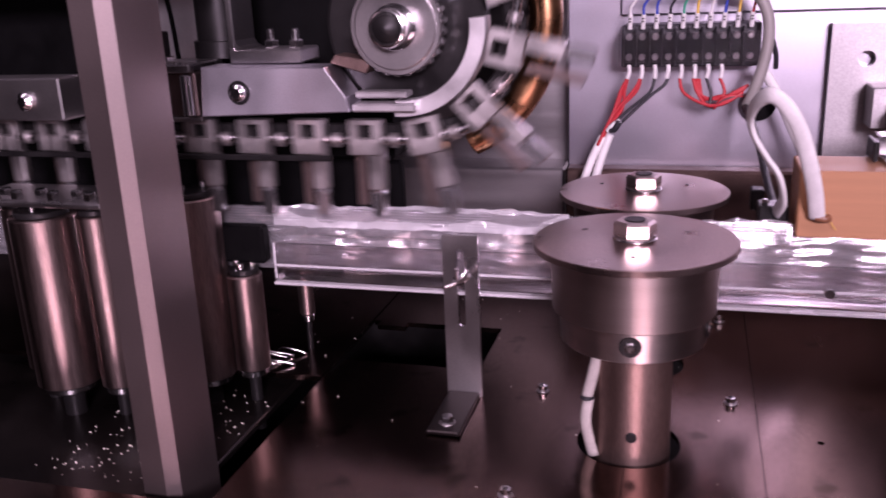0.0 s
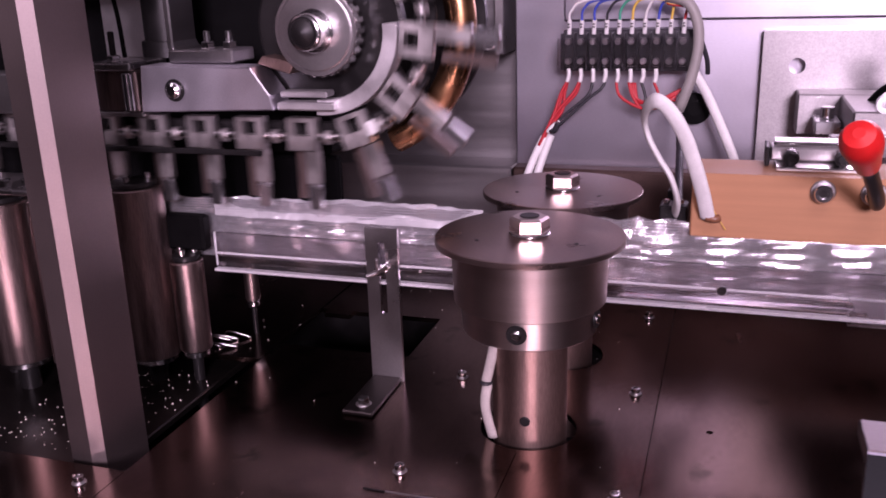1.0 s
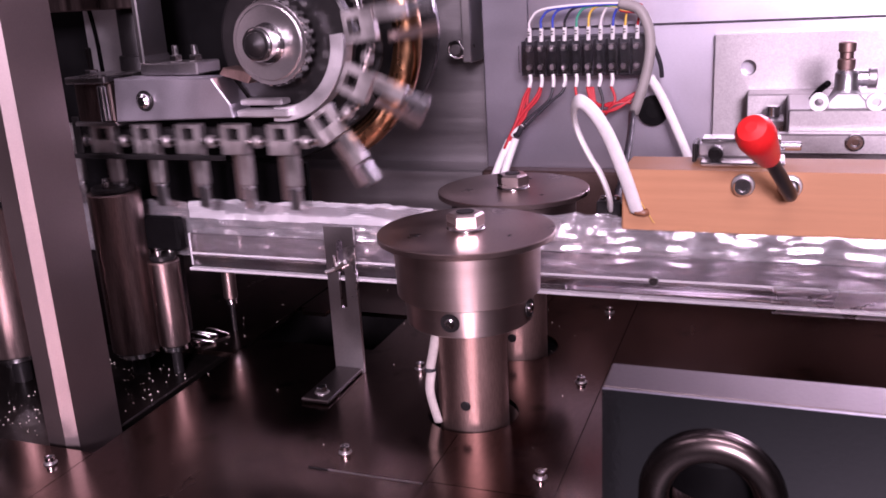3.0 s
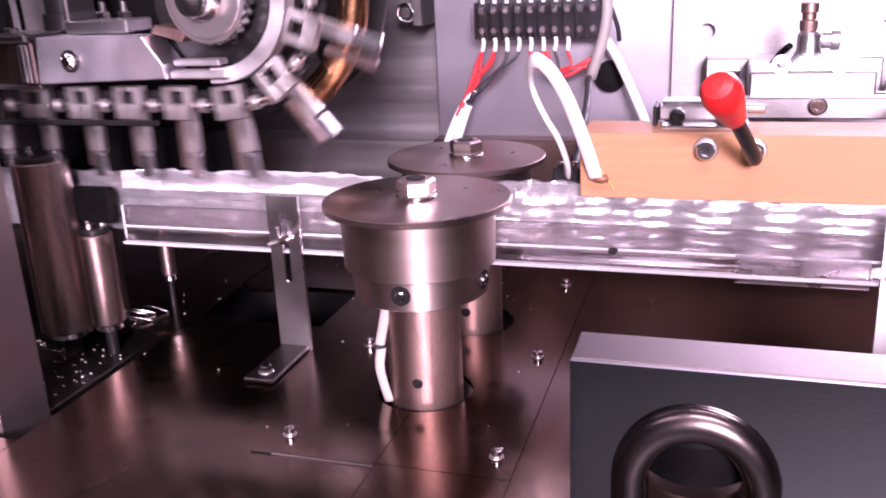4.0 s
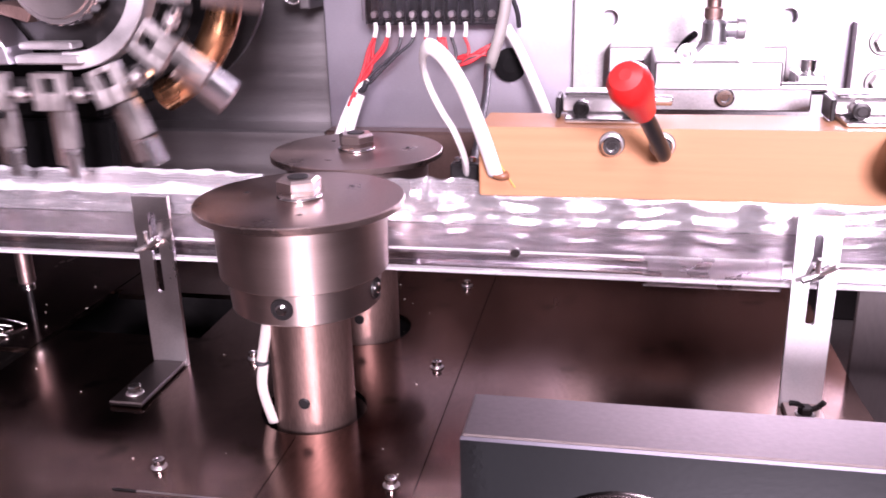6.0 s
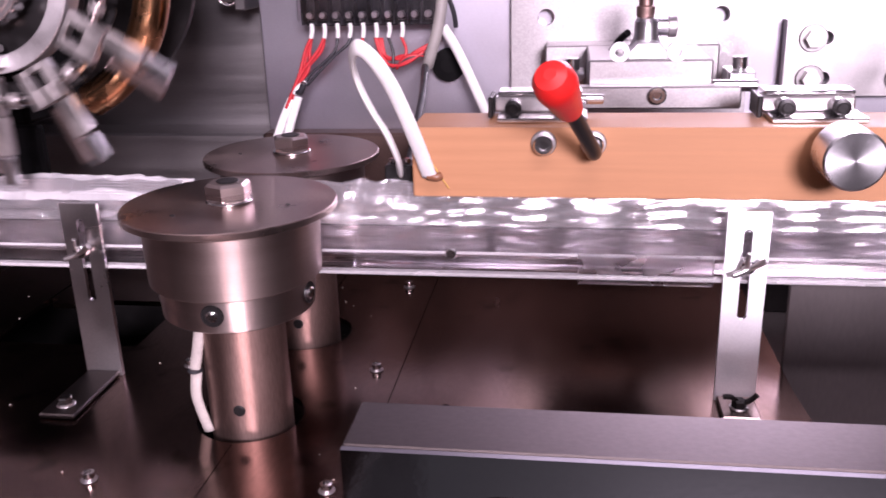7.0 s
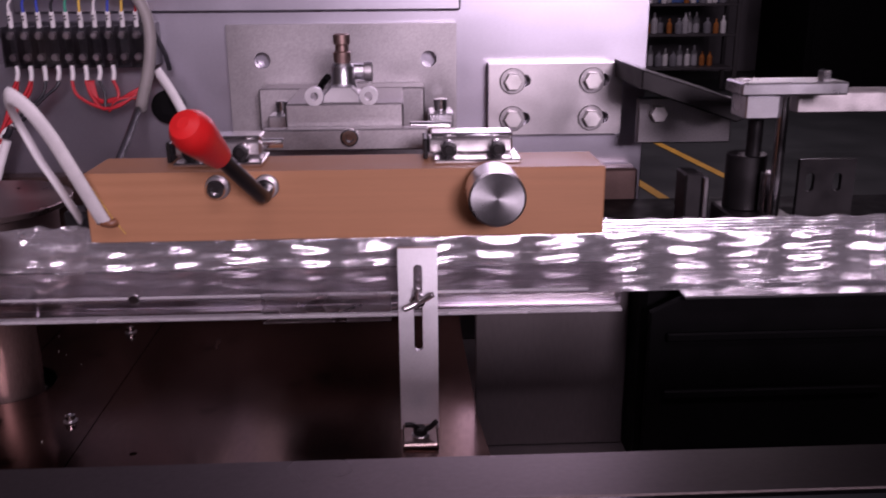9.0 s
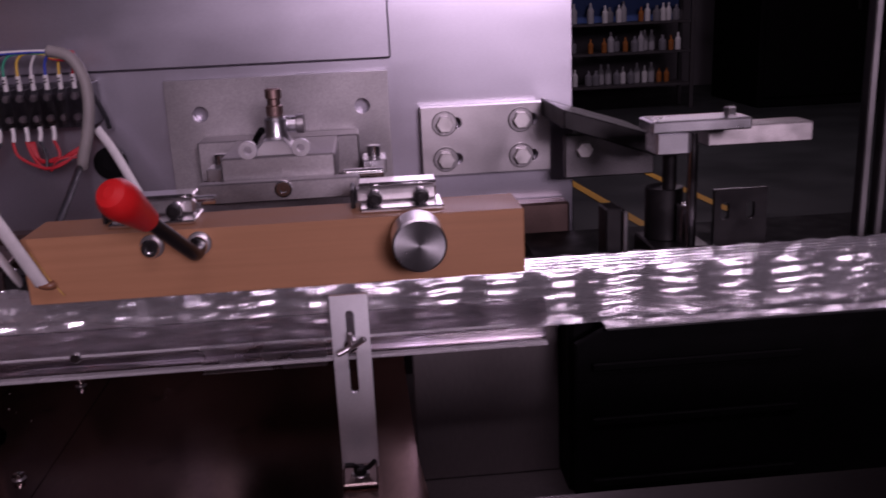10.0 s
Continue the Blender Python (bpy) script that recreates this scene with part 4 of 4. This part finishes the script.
part("end_cap", box(bm_new(), -0.3440, -0.3070, 0.518, 0.562, 0.2243, 0.2295, 0.001), STEEL, arm)
part("cap_nut", hexnut(bm_new(), 0.0050, 0.004, (-0.3320, 0.535, 0.2297)), BRIGHT, arm)
part("cap_stud", rod(bm_new(), 0.0022, 0.020, (-0.3320, 0.535, 0.2298), seg=12), BLACKM, arm)
part("chain_rail", box(bm_new(), -0.6400, -0.2180, 0.5270, 0.5300, 0.1665, 0.1702, 0.0006), BLACKM, arm, "black chain guide rail")
part("rail_hanger", box(bm_new(), -0.3520, -0.3450, 0.5270, 0.5300, 0.1704, 0.1990, 0.0006), BLACKM, arm)
part("foot_strip", box(bm_new(), -0.3440, -0.3040, 0.522, 0.560, 0.1925, 0.1955, 0.0006), STEEL, arm)
part("far_bar", box(bm_new(), -0.640, -0.3960, 0.505, 0.530, 0.1955, 0.2235, 0.0012), STEEL, arm)
part("far_bolt", lathe(bm_new(), [(0.0032, 0), (0.0052, 0.0012), (0.0062, 0.002), (0.0062, 0.004)], (-0.4230, 0.5005, 0.2085), "y", 24), BRIGHT, arm)

lbr = thing("angle_bracket", "steel angle bracket with two nuts on the guide arm", "bracket", (0, 0, 0))
part("upright", box(bm_new(), -0.2870, -0.2825, 0.535, 0.565, 0.2370, 0.340, 0.001), STEEL, lbr)
part("fillet", prism(bm_new(), [(-0.2824, 0.2371), (-0.2770, 0.2371), (-0.2806, 0.2390), (-0.2824, 0.2425)], 0.536, 0.564, 0.0), STEEL, lbr)
part("foot", box(bm_new(), -0.2870, -0.2370, 0.535, 0.565, 0.2280, 0.2368, 0.001), STEEL, lbr)
for x in (-0.2610, -0.2440):
    part("nut", hexnut(bm_new(), 0.0050, 0.0050, (x, 0.545, 0.2370)), BRIGHT, lbr)
    part("stud", rod(bm_new(), 0.0026, 0.0120, (x, 0.545, 0.2370), seg=12), BRIGHT, lbr)
housing = thing("drive_housing", "black drive housing behind the feed chain", "drive housing", (0, 0, 0))
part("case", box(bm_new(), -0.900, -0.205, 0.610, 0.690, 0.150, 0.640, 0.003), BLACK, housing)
# black sheet added to keep the gap behind the fingers dark
part("dark_backing", box(bm_new(), -0.900, -0.2000, 0.6110, 0.6200, 0.1100, 0.1495, 0.002), BLACK, housing)
part("cross_beam", box(bm_new(), -0.6200, -0.2875, 0.5400, 0.5640, 0.2765, 0.3000, 0.001), SHADEROLL, housing, "brown steel cross beam")
part("gear_cylinder", rod(bm_new(), 0.0165, 0.110, (-0.3130, 0.575, 0.2300), "z", 28), BLACKM, housing)
part("gear_collar", rod(bm_new(), 0.0190, 0.012, (-0.3130, 0.575, 0.2290), "z", 28), BLACKM, housing)
part("cable", tube(bm_new(), [(-0.330, 0.545, 0.2310), (-0.334, 0.548, 0.2600), (-0.343, 0.552, 0.30), (-0.35, 0.555, 0.36)], 0.0016, 8), BLACK, housing)
part("plate", box(bm_new(), -0.385, -0.325, 0.5950, 0.6030, 0.2260, 0.330, 0.001), SATIN, housing, "pale satin plate")
coil = thing("spring_rod", "bright coil spring on a rod in the wall", "spring", (0, 0, 0))
part("rod", rod(bm_new(), 0.005, 0.05, (-0.1290, 0.790, 0.2220), "y", 16), STEEL, coil)
part("coil", tube(bm_new(), [(-0.1290 + 0.008 * math.cos(k * 1.2), 0.790 + 0.0012 * k, 0.2220 + 0.008 * math.sin(k * 1.2)) for k in range(30)], 0.0013, 6), BRIGHT, coil)
part("stay", box(bm_new(), -0.1220, -0.1130, 0.790, 0.844, 0.2100, 0.34, 0.001), STEEL, coil)

# ---- chain links ----
LINKS = 34
STRAIGHT = (LINKS * PITCH - 2 * math.pi * RAD) / 2


def chain_spot(s):
    """The pose on the chain's loop, s metres on from the foot of the wheel."""
    s %= LINKS * PITCH
    turn = math.pi * RAD
    if s < turn:
        a = s / RAD
        x, z, tilt = HUB[0] + RAD * math.sin(a), HUB[1] - RAD * math.cos(a), a
    elif s < turn + STRAIGHT:
        x, z, tilt = HUB[0] - (s - turn), HUB[1] + RAD, math.pi
    elif s < 2 * turn + STRAIGHT:
        a = (s - turn - STRAIGHT) / RAD
        x, z, tilt = HUB[0] - STRAIGHT - RAD * math.sin(a), HUB[1] + RAD * math.cos(a), math.pi + a
    else:
        x, z, tilt = HUB[0] - STRAIGHT + (s - 2 * turn - STRAIGHT), HUB[1] - RAD, 0.0
    return pose(x, 0.541, z, 0, -math.degrees(tilt), 0)


link = thing("chain_link", "steel chain link with a hanging finger on the feed chain", "chain link", group="chain links")
bm = bm_new()
for x0, x1, z0, z1 in ((-0.0105, -0.0050, -0.0105, 0.0118), (0.0050, 0.0105, -0.0105, 0.0118), (-0.0050, 0.0050, -0.0105, -0.0005), (-0.0050, 0.0050, 0.0085, 0.0118)):
    box(bm, x0, x1, -0.011, -0.003, z0, z1, 0.0004)
part("carrier", bm, CHAIN, link)
part("side_plate", box(bm_new(), -0.0190, 0.0190, 0.0020, 0.0050, -0.0075, 0.0075, 0.001), BLACKM, link)
part("pin", rod(bm_new(), 0.0030, 0.017, (0.0110, -0.0085, -0.0012), "x", 14), BRIGHT, link)
part("pin_collar", rod(bm_new(), 0.0048, 0.004, (0.0170, -0.0085, -0.0012), "x", 16), CHAIN, link)
fg = part("finger", box(bm_new(), 0.0005, 0.0105, -0.0085, -0.0020, -0.0340, -0.0108, 0.0008), CHAIN, link)
part("finger_tip", box(bm_new(), 0.0010, 0.0100, -0.0080, -0.0025, -0.0520, -0.0346, 0.0012), ALU, fg)
part("back_finger", box(bm_new(), -0.0135, -0.0075, 0.0060, 0.0110, -0.0480, -0.0108, 0.0010), SHADEROLL, link)
LINK_SET = [link] + [copy_thing(link, Matrix()) for k in range(LINKS - 1)]
part("tag", box(bm_new(), 0.0110, 0.0180, -0.0155, -0.0135, -0.0055, 0.0035, 0.0004), WIRE["white"], LINK_SET[8], "white marking tag")

# ---- clear film web of pouches ----
FILM_SPEED, POUCH = -0.304, 0.039


def pouch_mesh(seed):
    r = random.Random(seed)
    bm = bm_new()
    nx, nz = 18, 34
    z0, z1 = 0.0800, 0.1256
    swell, folds, lean, plump, deep = r.uniform(0.7, 1.3), r.uniform(4.4, 6.6), r.uniform(-0.2, 0.2), r.uniform(0.0030, 0.0044), r.uniform(0.0006, 0.0012)
    grids = []
    for side in (-1, 1):
        rows = []
        for i in range(nx + 1):
            row = []
            for j in range(nz + 1):
                u, v = i / nx, j / nz
                fat = (math.sin(math.pi * u) ** swell) * (math.sin(math.pi * v / 0.84) ** 0.8 if v < 0.84 else 0.0)
                crease = math.sin(2 * math.pi * (folds * v + 0.12 * math.sin(5 * u + seed) + lean * u) + seed * 0.6)
                rip = noise.noise(Vector((u * 4 + seed * 3.1, v * 9, side * 2.0))) * 0.0016
                y = side * (0.0002 + plump * fat) + crease * deep * (0.10 + fat) * (0.35 + 0.65 * abs(math.sin(2.2 * u + seed))) + rip * (0.15 + 0.6 * fat)
                y = max(-0.0043, min(0.0048, y)) if v < 0.84 else max(-0.0022, min(0.0022, y))
                row.append(bm.verts.new((POUCH * (u - 0.5), y, z0 + (z1 - z0) * v + 0.0008 * math.sin(9 * u + seed) * (v > 0.95))))
            rows.append(row)
        grids.append(rows)
    for rows, flip in zip(grids, (False, True)):
        for i in range(nx):
            for j in range(nz):
                q = [rows[i][j], rows[i + 1][j], rows[i + 1][j + 1], rows[i][j + 1]]
                f = bm.faces.new(list(reversed(q)) if flip else q)
                f.smooth = True
    me = mesh_of("pouch", bm, FILM)
    return me


POUCHES = [pouch_mesh(k) for k in range(11)]
web = thing("film_web", "wrinkled clear film web of small pouches running through the trough", "film web", (0, FILM_Y, 0))
for k in range(120):
    p = new("pouch", POUCHES[(k * 7 + k // 5) % 11])
    p.parent = web
    p.location = (-POUCH * k, 0, 0)

LIP = FILM.copy()
LIP.name = "glossy_film_lip"
LIP.node_tree.nodes["Mix Shader"].inputs[0].default_value = 0.80
LIP.node_tree.nodes["Principled BSDF"].inputs["Roughness"].default_value = 0.16
LIP.node_tree.nodes["Principled BSDF"].inputs["Base Color"].default_value = (0.95, 0.93, 0.97, 1)
LIP.node_tree.nodes["Principled BSDF"].inputs["Metallic"].default_value = 0.5
for x0, x1, dy in ((-0.280, -0.072, 0.0086), (0.022, 0.0605, 0.0080)):
    bm = bm_new()
    nx, nz = int((x1 - x0) / 0.003), 8
    grid = []
    for i in range(nx + 1):
        x, u = x0 + (x1 - x0) * i / nx, i / nx
        row = []
        for j in range(nz + 1):
            v = j / nz
            ease = min(1, 6 * u, 6 * (1 - u))
            wob = noise.noise(Vector((x * 34, v * 1.6, 3))) * 0.0034 + noise.noise(Vector((x * 110, v * 5, 7))) * 0.0026
            row.append(bm.verts.new((x, 0.5602 + (dy * (0.35 + 0.65 * ease)) * v + wob * (0.3 + v), 0.1130 + 0.0135 * v + 0.3 * wob)))
        grid.append(row)
    for i in range(nx):
        for j in range(nz):
            f = bm.faces.new((grid[i][j], grid[i + 1][j], grid[i + 1][j + 1], grid[i][j + 1]))
            f.smooth = True
    single("film_lip", bm, LIP if x0 < 0 else FILM, "shiny open lip of clear film above the trough", "film lip", group="film lips")

# ---- outfeed ----
outfeed = thing("outfeed_unit", "black outfeed housing with a steel edge strip", "outfeed", (0, 0, 0))
part("case", box(bm_new(), 0.392, 1.00, 0.5705, 0.780, -0.140, 0.0840, 0.003), BLACK, outfeed)
part("front_apron", prism(bm_new(), [(0.392, -0.14), (1.0, -0.14), (1.0, 0.0800), (0.412, 0.0800), (0.392, 0.070)], 0.5520, 0.5570, 0.0008), BLACK, outfeed)
part("edge_strip", box(bm_new(), 0.410, 1.00, 0.5450, 0.5578, 0.0803, 0.0825, 0.0005), BRIGHT, outfeed, "bright steel edge strip")
for z in (0.052, 0.014, -0.030):
    part("rib", box(bm_new(), 0.4020, 0.5400, 0.5480, 0.5518, z, z + 0.0055, 0.001), BLACK, outfeed)
part("back_guide", box(bm_new(), 0.395, 1.00, 0.5720, 0.5760, 0.0843, 0.1180, 0.0008), BLACKM, outfeed)
arm2 = thing("tie_bar", "black steel tie bar with a bolt on the wall's end", "tie bar", (0, 0, 0))
part("bar", prism(bm_new(), [(0.418, 0.1990), (0.490, 0.1760), (0.500, 0.1640), (0.490, 0.1600), (0.418, 0.1850)], 0.700, 0.790, 0.001), BLACKM, arm2)
part("plate", box(bm_new(), 0.430, 0.505, 0.750, 0.758, 0.136, 0.172, 0.001), DULL, arm2)
part("bolt", hexnut(bm_new(), 0.0068, 0.007, (0.4450, 0.7425, 0.1600), "y"), ZINC, arm2)
press = thing("press_stand", "steel press pillar with a flat bar on top at the outfeed", "press stand", (0.0, 0.002, 0.002))
part("top_bar", box(bm_new(), 0.4570, 0.5250, 0.606, 0.636, 0.1895, 0.1975, 0.001), ALU, press)
part("bar_screw", hexnut(bm_new(), 0.0045, 0.006, (0.5140, 0.618, 0.1977)), BRIGHT, press)
part("under_block", box(bm_new(), 0.4610, 0.4830, 0.608, 0.634, 0.1745, 0.1893, 0.001), ALU, press)
part("pillar", rod(bm_new(), 0.0036, 0.080, (0.4870, 0.612, 0.1090), "z", 20), BRIGHT, press)
part("sleeve", rod(bm_new(), 0.0062, 0.028, (0.4878, 0.6235, 0.1090), "z", 20), BRIGHT, press)
part("foot", box(bm_new(), 0.4620, 0.5020, 0.612, 0.660, 0.0843, 0.1088, 0.001), BLACKM, press)
part("side_bar", box(bm_new(), 0.5080, 0.585, 0.640, 0.666, 0.1730, 0.1870, 0.001), CHAIN, press)
part("guide_barrel", rod(bm_new(), 0.0135, 0.0370, (0.4780, 0.642, 0.1090), "z", 28), BLACKM, press)
part("rear_rod", rod(bm_new(), 0.0050, 0.0430, (0.4780, 0.632, 0.1462), "z", 18), BLACKM, press)
stop = thing("stop_bracket", "small black stop bracket with a steel edge", "bracket", (0, 0, 0))
part("plate", box(bm_new(), 0.4290, 0.4400, 0.618, 0.640, 0.0843, 0.1400, 0.001), BLACKM, stop)
part("edge", box(bm_new(), 0.4403, 0.4440, 0.616, 0.640, 0.0843, 0.1380, 0.0008), STEEL, stop)
hplate = thing("slotted_stand", "dull steel stand plate with two slots", "stand plate", (0, 0, 0))
part("plate", sheet(bm_new(), rect(0.514, 0.553, 0.0843, 0.1440), [slot_loop(0.522, 0.128, 0.006, 0.013), slot_loop(0.541, 0.128, 0.006, 0.013)], 0.004, pose(0, 0.640, 0, 90, 0, 0)), BLACKM, hplate)
part("foot", box(bm_new(), 0.510, 0.575, 0.6445, 0.670, 0.0843, 0.0880, 0.001), BLACKM, hplate)
frame_bar = thing("safety_barrier", "thin bright safety barrier at the machine's end", "barrier", (0, 0, 0))
part("stile", box(bm_new(), 0.6580, 0.6640, 0.70, 0.712, -0.14, 0.50, 0.001), STEEL, frame_bar)
part("stile", box(bm_new(), 0.6720, 0.6780, 0.70, 0.712, -0.14, 0.23, 0.001), STEEL, frame_bar)

# ---- hall ----
single("floor", box(bm_new(), -7, 9, -5, 11, -0.95, -0.90, 0.0), FLOORM, "grey painted hall floor", "floor", kind="structure")
for p0, p1 in (((1.49, 6.1), (1.70, 4.0)), ((2.04, 6.3), (2.20, 4.6))):
    d = (Vector(p1) - Vector(p0)).normalized() * 0.03
    n2 = Vector((-d.y, d.x))
    bm = bm_new()
    bm.faces.new([bm.verts.new((*(Vector(q) + s * n2), -0.896)) for q, s in ((p0, -1), (p1, -1), (p1, 1), (p0, 1))])
    single("floor_line", bm, LINEM, "painted yellow line on the hall floor", "floor line", kind="structure")
for n, b in (("wall_east", (9, 9.1, -5, 11)), ("wall_west", (-7.1, -7, -5, 11)), ("wall_far", (-7, 9, 11, 11.1)), ("wall_south", (-7, 9, -5.1, -5))):
    single(n, box(bm_new(), *b, -0.95, 2.2, 0.0), HALL, "dim grey hall wall", "wall", kind="structure")
single("ceiling", box(bm_new(), -7.1, 9.1, -5.1, 11.1, 2.2, 2.3, 0.0), HALL, "grey hall ceiling", "ceiling", kind="structure")
shelf = thing("storage_shelf", "dark metal storage shelf with blue back full of bottles", "shelf", (2.27, 8.9, -0.90))
for x in (0.0, 1.25):
    for y in (0.0, 0.35):
        part("upright", box(bm_new(), x, x + 0.04, y, y + 0.04, 0, 1.75, 0.003), DARKPAINT, shelf)
for z in (0.235, 0.56, 0.85, 1.2, 1.6):
    part("board", box(bm_new(), 0.04, 1.25, 0.005, 0.385, z, z + 0.025, 0.003), DARKPAINT, shelf)
part("back_sheet", box(bm_new(), 0.0, 1.29, 0.392, 0.396, 0.85, 1.75, 0.001), mat("blue_sheet", (0.05, 0.12, 0.35), 0.6), shelf, "blue back sheet")
tints = [mat("bottle_%s" % k, c, 0.25, 0.0, 0.05, 20) for k, c in (("white", (0.7, 0.7, 0.7)), ("clear", (0.4, 0.4, 0.42)), ("amber", (0.35, 0.12, 0.03)), ("grey", (0.2, 0.2, 0.22)))]
bots = [mesh_of("bottle", lathe(bm_new(), [(0.9 * r, 0), (r, 0.01), (r, 0.62 * h), (0.4 * r, 0.8 * h), (0.4 * r, h)], seg=12), tints[k]) for k, (r, h) in enumerate(((0.03, 0.17), (0.035, 0.2), (0.028, 0.14), (0.04, 0.15)))]
for z in (0.235, 0.56, 0.85):
    for k in range(15):
        if rng.random() < 0.85:
            ob = new("bottle", bots[rng.randrange(4)])
            ob.location = (2.27 + 0.10 + 0.075 * k, 8.9 + rng.uniform(0.08, 0.25), -0.90 + z + 0.0255)
            tagged(ob, "small pale bottle standing on the storage shelf", "bottle", "shelf bottles")
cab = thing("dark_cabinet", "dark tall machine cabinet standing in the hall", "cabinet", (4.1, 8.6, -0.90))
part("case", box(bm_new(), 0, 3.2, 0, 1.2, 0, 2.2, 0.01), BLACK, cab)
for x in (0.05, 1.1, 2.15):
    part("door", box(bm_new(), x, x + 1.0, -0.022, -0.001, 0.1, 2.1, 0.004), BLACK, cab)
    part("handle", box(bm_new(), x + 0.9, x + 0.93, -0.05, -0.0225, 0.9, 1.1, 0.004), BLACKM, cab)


def motions():
    # the feed chain runs round its two wheels
    speed = FILM_SPEED
    for k, ob in enumerate(LINK_SET):
        walk(ob, [(n / 15, chain_spot(k * PITCH + 0.014 + speed * n / 15)) for n in range(151)])
    # the film runs with its lower strand
    walk(web, [(n / 2, pose(4.01 + speed * n / 2, FILM_Y, 0)) for n in range(21)])
    walk(GEAR, [(n / 10, pose(0, 0, 0, 0, 25.6 * n, 0)) for n in range(101)])
    # the discs of the two sealing wheels turn against each other
    for (base, disc), sign in ((WHEEL_1, 1), (WHEEL_2, -1)):
        walk(disc, [(n / 10, pose(0, 0, 0, 0, 0, 12 + sign * 30.3 * n)) for n in range(101)])


motions()
